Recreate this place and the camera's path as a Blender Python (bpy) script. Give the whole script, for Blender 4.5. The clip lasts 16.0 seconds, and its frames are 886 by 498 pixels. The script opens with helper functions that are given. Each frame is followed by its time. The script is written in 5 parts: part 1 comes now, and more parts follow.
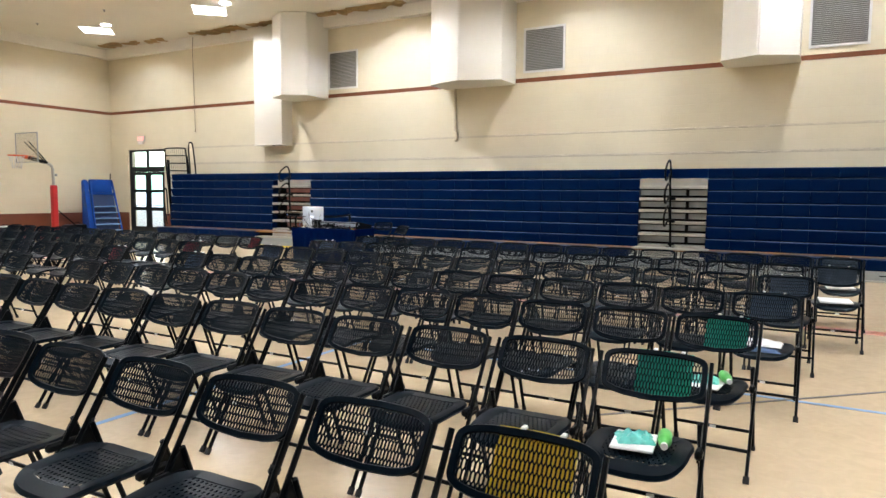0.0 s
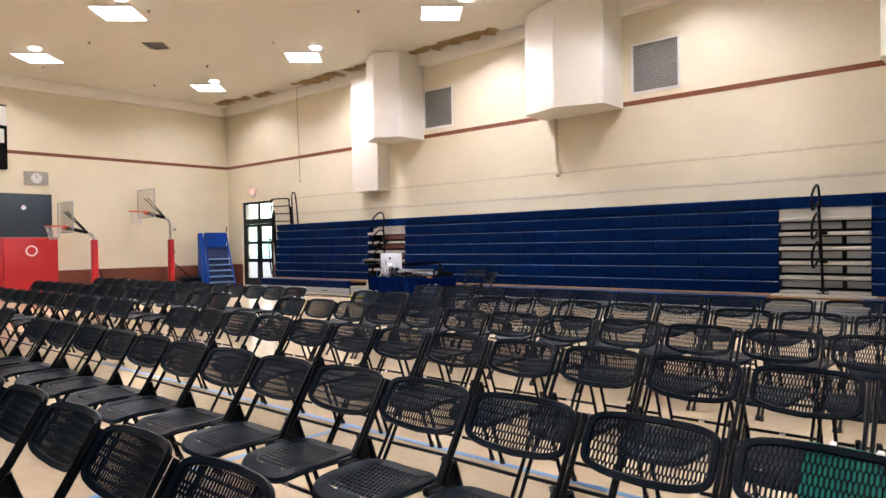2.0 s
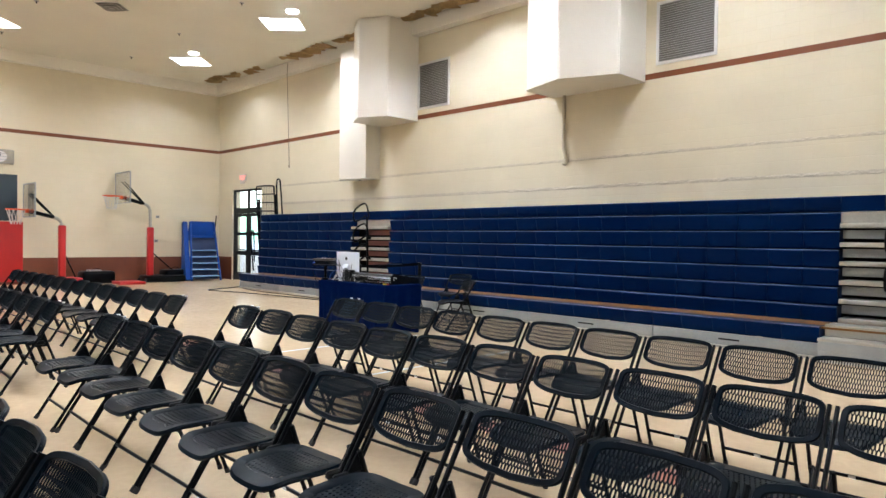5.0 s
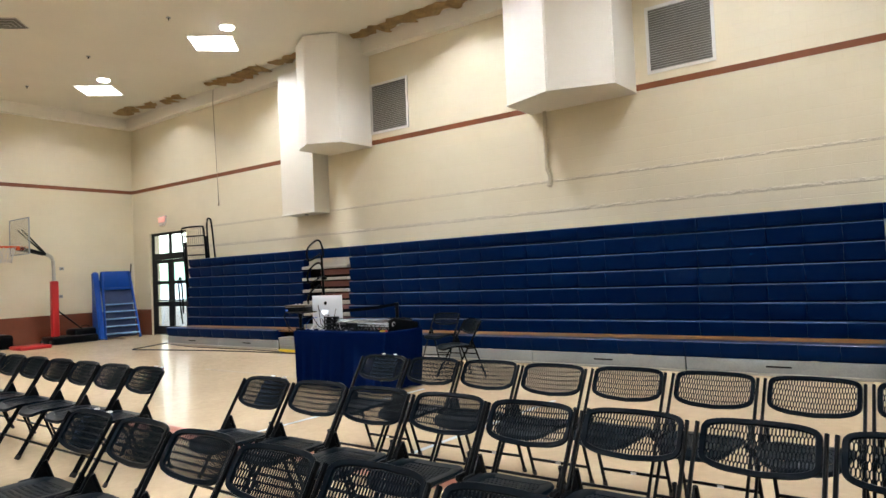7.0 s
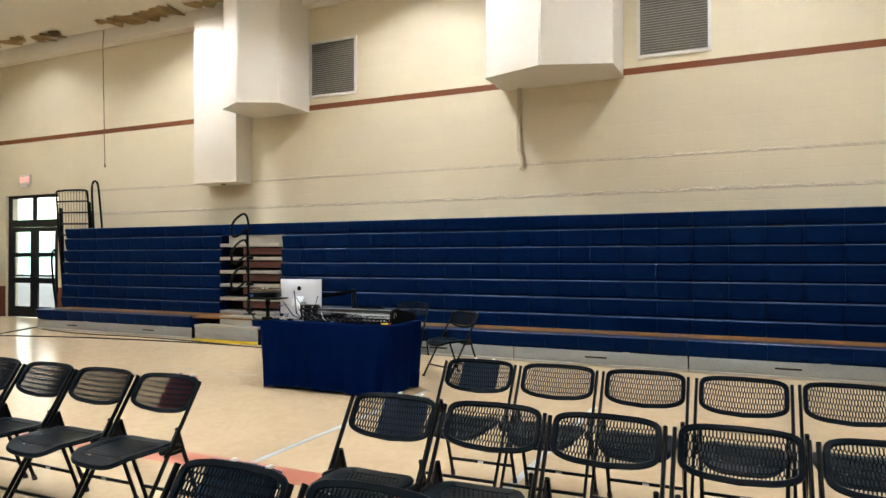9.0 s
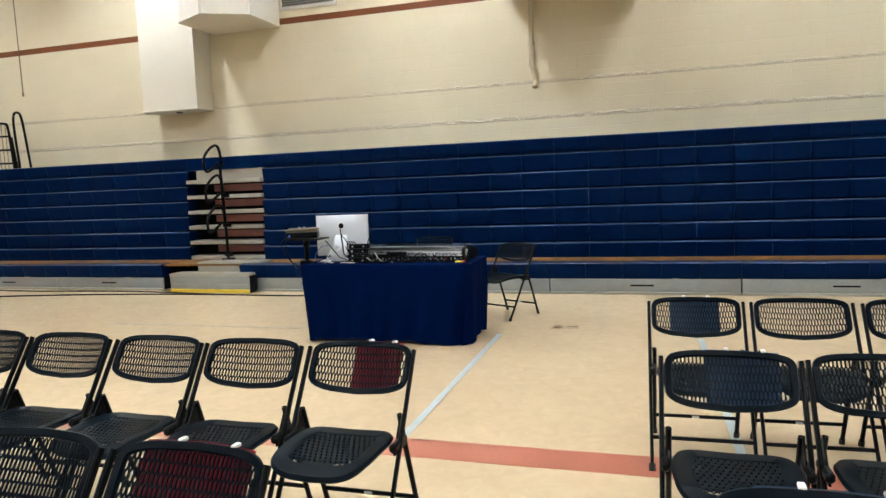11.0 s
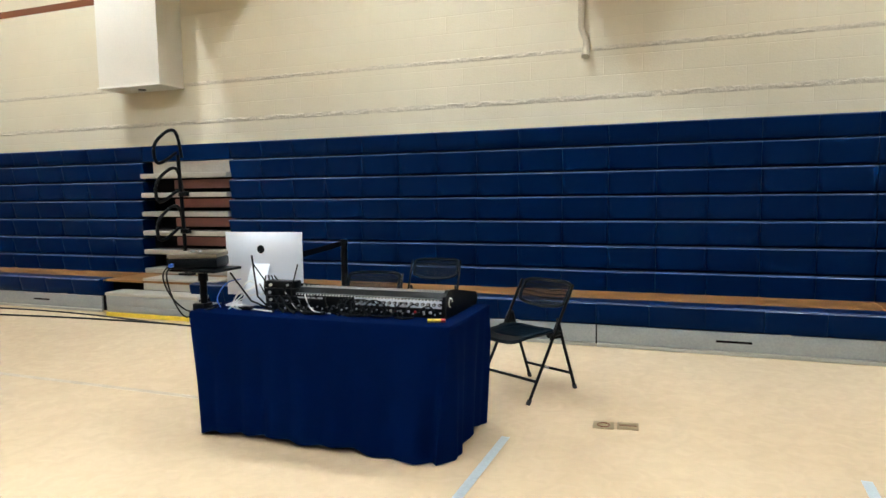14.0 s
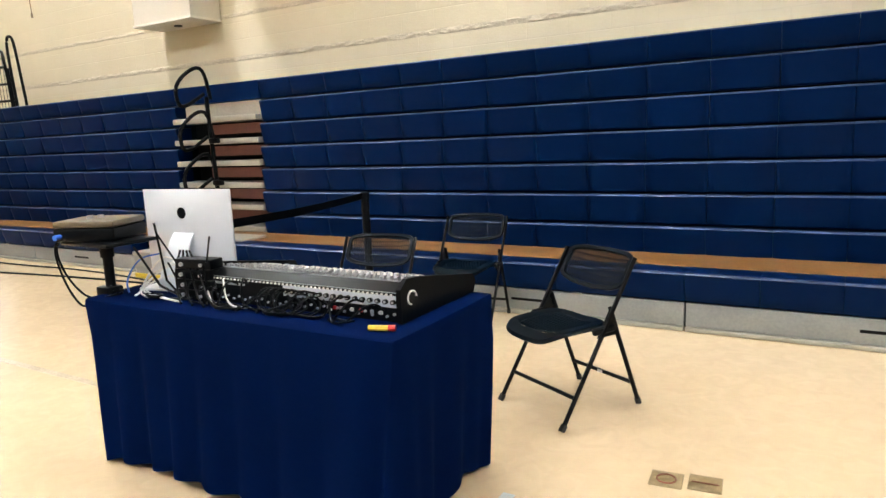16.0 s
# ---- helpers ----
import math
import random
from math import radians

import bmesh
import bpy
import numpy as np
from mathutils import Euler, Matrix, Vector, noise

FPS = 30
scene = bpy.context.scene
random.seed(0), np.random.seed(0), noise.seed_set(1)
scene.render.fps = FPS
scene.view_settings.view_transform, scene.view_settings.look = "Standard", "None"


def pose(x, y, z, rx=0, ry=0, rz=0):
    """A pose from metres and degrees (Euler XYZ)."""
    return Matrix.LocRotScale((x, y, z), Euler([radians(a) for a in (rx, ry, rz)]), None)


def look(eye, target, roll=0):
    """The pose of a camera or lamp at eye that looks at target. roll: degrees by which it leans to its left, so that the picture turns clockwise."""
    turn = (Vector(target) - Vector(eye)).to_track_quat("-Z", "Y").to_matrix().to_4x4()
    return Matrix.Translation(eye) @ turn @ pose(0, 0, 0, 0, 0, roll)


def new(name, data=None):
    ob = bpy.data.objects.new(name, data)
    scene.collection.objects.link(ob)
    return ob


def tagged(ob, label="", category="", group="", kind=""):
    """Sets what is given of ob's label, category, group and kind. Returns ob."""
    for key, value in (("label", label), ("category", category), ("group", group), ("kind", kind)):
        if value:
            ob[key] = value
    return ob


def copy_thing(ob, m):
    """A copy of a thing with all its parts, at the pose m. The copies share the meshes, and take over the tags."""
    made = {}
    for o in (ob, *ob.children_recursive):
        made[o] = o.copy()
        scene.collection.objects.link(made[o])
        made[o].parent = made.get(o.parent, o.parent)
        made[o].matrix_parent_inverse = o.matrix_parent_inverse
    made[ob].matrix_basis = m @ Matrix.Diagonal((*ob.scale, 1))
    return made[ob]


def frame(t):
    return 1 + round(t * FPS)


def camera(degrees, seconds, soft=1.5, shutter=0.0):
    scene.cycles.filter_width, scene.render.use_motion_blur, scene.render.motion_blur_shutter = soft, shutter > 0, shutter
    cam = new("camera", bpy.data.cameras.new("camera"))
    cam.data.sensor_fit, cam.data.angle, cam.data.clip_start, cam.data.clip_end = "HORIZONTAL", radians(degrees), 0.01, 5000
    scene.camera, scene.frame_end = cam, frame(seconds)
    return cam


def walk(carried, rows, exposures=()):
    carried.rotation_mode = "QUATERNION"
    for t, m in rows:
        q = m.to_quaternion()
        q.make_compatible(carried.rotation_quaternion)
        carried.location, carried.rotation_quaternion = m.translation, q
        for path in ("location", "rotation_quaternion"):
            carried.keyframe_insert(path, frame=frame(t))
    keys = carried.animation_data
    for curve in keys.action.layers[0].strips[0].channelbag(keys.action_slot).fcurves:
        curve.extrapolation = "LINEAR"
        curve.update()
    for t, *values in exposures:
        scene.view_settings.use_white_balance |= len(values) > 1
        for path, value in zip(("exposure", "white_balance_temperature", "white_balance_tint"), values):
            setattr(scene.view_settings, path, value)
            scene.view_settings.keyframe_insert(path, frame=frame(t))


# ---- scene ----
cam = camera(66.6, 16.0)
PATH = [
    (0, (0.369, -0.259, 1.466), (-0.608, 1.479, 1.305), 0.5),
    (0.5, (0.438, 0.286, 1.432), (-0.616, 1.98, 1.293), -0.7),
    (1, (0.452, 0.809, 1.398), (-0.648, 2.473, 1.259), -1.1),
    (1.5, (0.412, 1.362, 1.384), (-0.77, 2.972, 1.285), -0.8),
    (2, (0.308, 1.852, 1.353), (-1.018, 3.348, 1.337), -1.0),
    (2.5, (0.305, 2.447, 1.364), (-0.997, 3.964, 1.333), -0.6),
    (3, (0.254, 2.971, 1.348), (-1.05, 4.486, 1.293), -0.9),
    (3.5, (0.189, 3.463, 1.37), (-1.163, 4.936, 1.305), 1.4),
    (4, (0.128, 3.922, 1.385), (-1.317, 5.305, 1.348), 1.5),
    (6.5, (-1.893, 4.833, 1.429), (-3.182, 6.361, 1.473), -2.1),
    (7, (-2.37, 4.736, 1.417), (-3.583, 6.325, 1.489), -2.5),
    (7.5, (-2.953, 4.764, 1.405), (-4.134, 6.377, 1.474), -2.7),
    (8, (-3.492, 4.742, 1.413), (-4.535, 6.449, 1.428), -1.9),
    (8.5, (-4.019, 4.75, 1.415), (-5.032, 6.474, 1.46), -1.3),
    (9, (-4.499, 4.746, 1.443), (-5.341, 6.56, 1.465), -0.1),
    (9.5, (-5.036, 4.759, 1.448), (-5.853, 6.584, 1.404), 1.1),
    (12, (-6.768, 5.601, 1.401), (-7.143, 7.552, 1.178), -1.6),
    (12.5, (-6.796, 6.094, 1.421), (-7.139, 8.054, 1.214), 0.4),
    (13, (-6.745, 6.52, 1.413), (-7.209, 8.455, 1.206), 1.4),
    (13.5, (-6.7, 6.983, 1.419), (-7.288, 8.89, 1.292), -0.8),
    (14, (-6.651, 7.557, 1.443), (-7.376, 9.412, 1.263), -0.9),
    (14.5, (-6.648, 7.962, 1.415), (-7.436, 9.788, 1.201), -0.7),
    (15, (-6.646, 8.35, 1.411), (-7.521, 10.129, 1.144), -1.8),
    (15.5, (-6.624, 8.737, 1.396), (-7.681, 10.398, 1.043), -2.3),
    (16, (-6.636, 9.055, 1.381), (-7.665, 10.737, 1.045), -2.6),
]
walk(cam, [(t, look(eye, target, roll)) for t, eye, target, roll in PATH],
     [(0, -0.44, 6250, 10), (1, -0.44, 6550, 20), (1.5, -0.4, 6550, 20), (3, -0.46, 5950, 18), (4, -0.46, 6000, 14), (6.5, -0.68, 6250, 10), (9.5, -0.72, 6650, 8),
      (12.5, -0.7, 6050, 4), (14, -0.56, 6200, 5), (14.5, -0.38, 6600, 8), (15, -0.2, 6500, 10), (15.5, -0.12, 6650, 10), (16, -0.28, 6700, 8)])

# ---- world and light ----
world = bpy.data.worlds.new("world")
scene.world = world
world.use_nodes = True
wn = world.node_tree.nodes
sky = wn.new("ShaderNodeTexSky")
sky.sky_type, sky.sun_disc, sky.sun_elevation, sky.sun_rotation = "NISHITA", False, radians(50), radians(200)
world.node_tree.links.new(sky.outputs[0], wn["Background"].inputs[0])
wn["Background"].inputs[1].default_value = 0.1
sun = new("sun", bpy.data.lights.new("sun", "SUN"))
sun.data.energy, sun.data.angle, sun.data.color = 3.0, radians(0.5), (1, 0.95, 0.88)
sun.matrix_world = look((0, 0, 30), (-10, -12, 0))
LAMP_POWER = 760.0
LAMP_COLOUR = (0.95, 0.97, 1.02)


# ---- materials ----
def nodes_of(name):
    m = bpy.data.materials.new(name)
    m.use_nodes = True
    nt = m.node_tree
    return m, nt, nt.nodes["Principled BSDF"]


def surface(name, colour, rough=0.6, metal=0.0, vary=0.15, scale=6.0, fine=60.0, bump=0.15, depth=0.002, coat=0.0, spec=0.5, piece=0.0):
    """A painted, plastic, cloth or metal surface: colour with two scales of variation, and a fine bump."""
    m, nt, b = nodes_of(name)
    n, l = nt.nodes, nt.links
    geo = n.new("ShaderNodeTexCoord")
    big = n.new("ShaderNodeTexNoise")
    big.inputs["Scale"].default_value, big.inputs["Detail"].default_value = scale, 5
    small = n.new("ShaderNodeTexNoise")
    small.inputs["Scale"].default_value, small.inputs["Detail"].default_value = fine, 3
    l.new(geo.outputs["Object"], big.inputs["Vector"])
    l.new(geo.outputs["Object"], small.inputs["Vector"])
    add = n.new("ShaderNodeMath")
    add.operation = "ADD"
    l.new(big.outputs["Fac"], add.inputs[0])
    l.new(small.outputs["Fac"], add.inputs[1])
    ramp = n.new("ShaderNodeMapRange")
    ramp.inputs[1].default_value, ramp.inputs[2].default_value = 0.6, 1.4
    ramp.inputs[3].default_value, ramp.inputs[4].default_value = 1 - vary, 1 + vary
    l.new(add.outputs[0], ramp.inputs[0])
    last = ramp.outputs[0]
    if piece:
        info = n.new("ShaderNodeObjectInfo")
        pr = n.new("ShaderNodeMapRange")
        pr.inputs[3].default_value, pr.inputs[4].default_value = 1 - piece, 1 + piece
        l.new(info.outputs["Random"], pr.inputs[0])
        mul = n.new("ShaderNodeMath")
        mul.operation = "MULTIPLY"
        l.new(last, mul.inputs[0])
        l.new(pr.outputs[0], mul.inputs[1])
        last = mul.outputs[0]
    mix = n.new("ShaderNodeVectorMath")
    mix.operation = "SCALE"
    mix.inputs[0].default_value = colour
    l.new(last, mix.inputs["Scale"])
    l.new(mix.outputs[0], b.inputs["Base Color"])
    rr = n.new("ShaderNodeMapRange")
    rr.inputs[3].default_value, rr.inputs[4].default_value = max(0.02, rough - 0.08), min(1, rough + 0.08)
    l.new(big.outputs["Fac"], rr.inputs[0])
    l.new(rr.outputs[0], b.inputs["Roughness"])
    bp = n.new("ShaderNodeBump")
    bp.inputs["Strength"].default_value, bp.inputs["Distance"].default_value = bump, depth
    l.new(small.outputs["Fac"], bp.inputs["Height"])
    l.new(bp.outputs[0], b.inputs["Normal"])
    b.inputs["Metallic"].default_value = metal
    b.inputs["Coat Weight"].default_value = coat
    b.inputs["Specular IOR Level"].default_value = spec
    return m


def block_wall(name, colour, axis):
    """Painted concrete block, 0.4 by 0.2 m, joints nearly filled by the paint."""
    m, nt, b = nodes_of(name)
    n, l = nt.nodes, nt.links
    geo = n.new("ShaderNodeNewGeometry")
    sep = n.new("ShaderNodeSeparateXYZ")
    com = n.new("ShaderNodeCombineXYZ")
    l.new(geo.outputs["Position"], sep.inputs[0])
    l.new(sep.outputs[axis], com.inputs[0])
    l.new(sep.outputs[2], com.inputs[1])
    brick = n.new("ShaderNodeTexBrick")
    brick.inputs["Scale"].default_value = 1.0
    brick.inputs["Brick Width"].default_value, brick.inputs["Row Height"].default_value = 0.406, 0.203
    brick.inputs["Mortar Size"].default_value, brick.inputs["Mortar Smooth"].default_value = 0.006, 0.6
    c = colour
    brick.inputs["Color1"].default_value = (c[0], c[1], c[2], 1)
    brick.inputs["Color2"].default_value = (c[0] * 0.98, c[1] * 0.98, c[2] * 0.97, 1)
    brick.inputs["Mortar"].default_value = (c[0] * 0.965, c[1] * 0.96, c[2] * 0.95, 1)
    l.new(com.outputs[0], brick.inputs["Vector"])
    stain = n.new("ShaderNodeTexNoise")
    stain.inputs["Scale"].default_value, stain.inputs["Detail"].default_value = 0.7, 6
    l.new(geo.outputs["Position"], stain.inputs["Vector"])
    mr = n.new("ShaderNodeMapRange")
    mr.inputs[1].default_value, mr.inputs[2].default_value = 0.3, 0.7
    mr.inputs[3].default_value, mr.inputs[4].default_value = 0.94, 1.03
    l.new(stain.outputs["Fac"], mr.inputs[0])
    sc = n.new("ShaderNodeVectorMath")
    sc.operation = "SCALE"
    l.new(brick.outputs["Color"], sc.inputs[0])
    l.new(mr.outputs[0], sc.inputs["Scale"])
    l.new(sc.outputs[0], b.inputs["Base Color"])
    b.inputs["Roughness"].default_value = 0.62
    gr = n.new("ShaderNodeTexNoise")
    gr.inputs["Scale"].default_value, gr.inputs["Detail"].default_value = 45, 4
    l.new(geo.outputs["Position"], gr.inputs["Vector"])
    b1 = n.new("ShaderNodeBump")
    b1.inputs["Strength"].default_value, b1.inputs["Distance"].default_value = 0.35, 0.004
    l.new(gr.outputs["Fac"], b1.inputs["Height"])
    b2 = n.new("ShaderNodeBump")
    b2.invert = True
    b2.inputs["Strength"].default_value, b2.inputs["Distance"].default_value = 0.35, 0.004
    l.new(brick.outputs["Fac"], b2.inputs["Height"])
    l.new(b1.outputs[0], b2.inputs["Normal"])
    l.new(b2.outputs[0], b.inputs["Normal"])
    return m


def floor_material():
    """Poured tan sports floor: satin gloss, faint scuffs and cloudy patches."""
    m, nt, b = nodes_of("sports floor")
    n, l = nt.nodes, nt.links
    geo = n.new("ShaderNodeNewGeometry")
    cloud = n.new("ShaderNodeTexNoise")
    cloud.inputs["Scale"].default_value, cloud.inputs["Detail"].default_value = 0.5, 6
    scuff = n.new("ShaderNodeTexNoise")
    scuff.inputs["Scale"].default_value, scuff.inputs["Detail"].default_value, scuff.inputs["Distortion"].default_value = 9, 8, 1.2
    for t in (cloud, scuff):
        l.new(geo.outputs["Position"], t.inputs["Vector"])
    ramp = n.new("ShaderNodeValToRGB")
    ramp.color_ramp.elements[0].position, ramp.color_ramp.elements[1].position = 0.3, 0.75
    ramp.color_ramp.elements[0].color, ramp.color_ramp.elements[1].color = (0.590, 0.458, 0.292, 1), (0.670, 0.526, 0.342, 1)
    l.new(cloud.outputs["Fac"], ramp.inputs[0])
    mr = n.new("ShaderNodeMapRange")
    mr.inputs[1].default_value, mr.inputs[2].default_value, mr.inputs[3].default_value, mr.inputs[4].default_value = 0.35, 0.7, 0.95, 1.03
    l.new(scuff.outputs["Fac"], mr.inputs[0])
    sc = n.new("ShaderNodeVectorMath")
    sc.operation = "SCALE"
    l.new(ramp.outputs[0], sc.inputs[0])
    l.new(mr.outputs[0], sc.inputs["Scale"])
    l.new(sc.outputs[0], b.inputs["Base Color"])
    rg = n.new("ShaderNodeMapRange")
    rg.inputs[3].default_value, rg.inputs[4].default_value = 0.14, 0.27
    l.new(scuff.outputs["Fac"], rg.inputs[0])
    l.new(rg.outputs[0], b.inputs["Roughness"])
    bp = n.new("ShaderNodeBump")
    bp.inputs["Strength"].default_value, bp.inputs["Distance"].default_value = 0.05, 0.002
    l.new(scuff.outputs["Fac"], bp.inputs["Height"])
    l.new(bp.outputs[0], b.inputs["Normal"])
    return m


def glow(name, colour, strength):
    m, nt, b = nodes_of(name)
    b.inputs["Base Color"].default_value = (0.9, 0.9, 0.9, 1)
    b.inputs["Emission Color"].default_value = (*colour, 1)
    b.inputs["Emission Strength"].default_value = strength
    return m


def clear_glass(name):
    m, nt, b = nodes_of(name)
    b.inputs["Transmission Weight"].default_value = 1.0
    b.inputs["Roughness"].default_value = 0.0
    b.inputs["IOR"].default_value = 1.45
    return m


def distance_material():
    """Bright hazy daylight: pale sky, soft foliage, pale ground."""
    m, nt, b = nodes_of("daylight distance")
    n, l = nt.nodes, nt.links
    geo = n.new("ShaderNodeNewGeometry")
    sep = n.new("ShaderNodeSeparateXYZ")
    l.new(geo.outputs["Position"], sep.inputs[0])
    no = n.new("ShaderNodeTexNoise")
    no.inputs["Scale"].default_value, no.inputs["Detail"].default_value = 0.35, 6
    l.new(geo.outputs["Position"], no.inputs["Vector"])
    ad = n.new("ShaderNodeMath")
    ad.operation = "MULTIPLY_ADD"
    ad.inputs[1].default_value, ad.inputs[2].default_value = 0.05, 0.0
    l.new(sep.outputs[2], ad.inputs[0])
    a2 = n.new("ShaderNodeMath")
    a2.operation = "MULTIPLY_ADD"
    a2.inputs[1].default_value = 0.35
    l.new(no.outputs["Fac"], a2.inputs[0])
    l.new(ad.outputs[0], a2.inputs[2])
    r = n.new("ShaderNodeValToRGB")
    e = r.color_ramp.elements
    e[0].position, e[0].color = 0.05, (0.42, 0.72, 0.78, 1)
    e[1].position, e[1].color = 0.95, (0.85, 0.95, 1.0, 1)
    for p, c in ((0.17, (0.52, 0.56, 0.66, 1)), (0.24, (0.25, 0.45, 0.36, 1)), (0.36, (0.36, 0.60, 0.45, 1)), (0.5, (0.9, 1.0, 0.95, 1))):
        x = e.new(p)
        x.color = c
    l.new(a2.outputs[0], r.inputs[0])
    b.inputs["Base Color"].default_value = (0, 0, 0, 1)
    l.new(r.outputs[0], b.inputs["Emission Color"])
    b.inputs["Emission Strength"].default_value = 9.0
    return m


WALL_C = (0.74, 0.67, 0.495)
M_wall_x = block_wall("painted block", WALL_C, 0)
M_wall_y = block_wall("painted block side", WALL_C, 1)
# For the walls out of view: dark, so less light bounces back.
M_plainwall = surface("dark unseen wall", (0.24, 0.21, 0.17), 0.7, vary=0.06, scale=1.0)
M_split = surface("split face block", (0.62, 0.555, 0.42), 0.8, fine=30, bump=0.8, depth=0.012)
M_stripe = surface("red brown stripe paint", (0.18, 0.05, 0.010), 0.5, vary=0.1)
M_wains = surface("brown wainscot paint", (0.15, 0.042, 0.018), 0.5, vary=0.12)
M_ceil = surface("ceiling board paint", (0.77, 0.75, 0.65), 0.8, vary=0.05, scale=0.8, fine=40)
# Paler than the wall: the top band's brightness is put into this colour.
M_beam = surface("bright cream beam", (0.88, 0.85, 0.76), 0.6, vary=0.06, scale=1.0)
M_torn = surface("torn brown facing", (0.46, 0.33, 0.16), 0.9, vary=0.4, scale=5, fine=40, bump=0.6)
M_duct = surface("cream duct paint", (0.82, 0.79, 0.70), 0.42, vary=0.04, scale=1.5)
M_pipe = surface("tan pipe paint", (0.56, 0.49, 0.35), 0.55, vary=0.08, scale=4)
M_floor = floor_material()
M_band = surface("red floor paint", (0.42, 0.14, 0.09), 0.35, vary=0.12, scale=3)
M_line = surface("pale blue floor line", (0.39, 0.45, 0.47), 0.35, vary=0.15, scale=5)
M_fadedline = surface("worn pale floor line", (0.54, 0.46, 0.335), 0.25, vary=0.25, scale=4)
M_blueline = surface("blue floor line", (0.10, 0.25, 0.48), 0.35, vary=0.15, scale=5)
M_darkline = surface("dark floor line", (0.05, 0.04, 0.035), 0.4, vary=0.2, scale=5)
M_seat_blue = surface("blue moulded plastic", (0.0002, 0.0092, 0.047), 0.38, vary=0.10, scale=3, fine=150, bump=0.08, spec=0.04, piece=0.025)
# Seat lip highlight put into a paler blue, uneven like a worn edge.
M_lip_shine = surface("blue plastic lip highlight", (0.026, 0.048, 0.11), 0.35, vary=0.35, scale=9, fine=60, piece=0.25)
M_steel_grey = surface("galvanised steel", (0.33, 0.36, 0.37), 0.42, metal=0.55, vary=0.14, scale=4)
M_alu = surface("aluminium tread", (0.43, 0.42, 0.37), 0.4, metal=0.5, vary=0.14, scale=6)
M_deck = surface("varnished plywood", (0.19, 0.095, 0.032), 0.5, spec=0.2, vary=0.25, scale=3, fine=40)
M_pinkboard = surface("faded red riser board", (0.19, 0.075, 0.062), 0.6, vary=0.25, scale=5)
# Near-black: shade in the bleacher cavities put into the colour; dark cases share it.
M_void = surface("near-black cavity and case", (0.004, 0.004, 0.005), 0.7, spec=0.1)
M_black = surface("black powder coat", (0.0024, 0.0033, 0.0042), 0.34, vary=0.2, scale=20, spec=0.085)
M_chair = surface("black chair plastic", (0.0006, 0.0032, 0.0064), 0.36, vary=0.15, scale=15, fine=220, bump=0.1, depth=0.001, spec=0.055)
M_rubber = surface("black rubber", (0.015, 0.015, 0.015), 0.8)
M_frame = surface("dark bronze door frame", (0.006, 0.007, 0.008), 0.45, vary=0.15, spec=0.25)
M_glass = clear_glass("clear glass")
M_far = distance_material()
M_lamp = glow("lamp bulb", LAMP_COLOUR, LAMP_POWER * 1.15)
# West column set weaker, to keep that end of the hall darker.
M_lamp_weak = glow("weaker lamp bulb", LAMP_COLOUR, LAMP_POWER * 0.62)
M_lamp_dim = glow("dim lamp bulb", LAMP_COLOUR, LAMP_POWER * 0.8)
# Reflector plate given its own glow, so the whole lamp square reads bright.
M_lamp_plate = glow("glowing lamp back plate", LAMP_COLOUR, 9.0)
M_spot = glow("round lamp lens", LAMP_COLOUR, LAMP_POWER * 0.25)
M_spot_weak = glow("weaker round lamp lens", LAMP_COLOUR, LAMP_POWER * 0.15)
M_white = surface("white painted steel", (0.75, 0.74, 0.70), 0.4, vary=0.05)
M_reflect = surface("white lamp reflector", (0.85, 0.84, 0.80), 0.35, vary=0.03)
M_grille = surface("grey aluminium grille", (0.42, 0.415, 0.39), 0.45, metal=0.1, vary=0.1)
# Shade behind the grille slats as a grey; vent vanes and outlet cover share it.
M_gback = surface("grille shade grey", (0.2, 0.195, 0.175), 0.9)
M_cloth = surface("navy tablecloth", (0.0001, 0.0045, 0.0310), 0.85, vary=0.12, scale=5, fine=300, bump=0.3, depth=0.001, spec=0.015)
M_silver = surface("anodised aluminium", (0.74, 0.79, 0.86), 0.36, metal=0.25, vary=0.03, scale=4, fine=200, bump=0.03)
M_screen = surface("black glass screen", (0.01, 0.01, 0.012), 0.08)
M_whitecable = surface("white cable", (0.72, 0.72, 0.70), 0.45)
M_bluecable = surface("blue cable", (0.03, 0.12, 0.5), 0.45)
M_knob = surface("grey knob", (0.30, 0.31, 0.32), 0.4)
M_jack = surface("nickel jack ring", (0.55, 0.56, 0.58), 0.3, metal=0.8)
M_red = surface("red vinyl pad", (0.42, 0.012, 0.013), 0.4, vary=0.1, scale=3)
M_orange = surface("orange rim paint", (0.75, 0.10, 0.02), 0.4)
M_net = surface("white net cord", (0.6, 0.6, 0.58), 0.8)
M_board = surface("clear acrylic board", (0.95, 0.95, 0.93), 0.05, vary=0.02)
M_board.node_tree.nodes["Principled BSDF"].inputs["Transmission Weight"].default_value = 0.96
M_slate = surface("slate blue wall pad", (0.022, 0.040, 0.055), 0.55, vary=0.1, scale=2)
M_ladder = surface("blue painted steel", (0.002, 0.045, 0.26), 0.42, vary=0.12, scale=5, spec=0.2)
# Ladder blue darkened: shade in the gaps between treads put into the colour.
M_ladderdark = surface("dark blue panel", (0.006, 0.022, 0.085), 0.5, vary=0.15, scale=5)
M_ladderlight = surface("pale blue edge", (0.18, 0.33, 0.55), 0.4, vary=0.2, scale=12)
M_yellow = surface("yellow safety strip", (0.65, 0.47, 0.04), 0.5, vary=0.2, scale=8)
M_wood = surface("brown laminate lid", (0.08, 0.062, 0.037), 0.4, vary=0.2, scale=8)
M_cord = surface("tan cord", (0.20, 0.15, 0.09), 0.8)
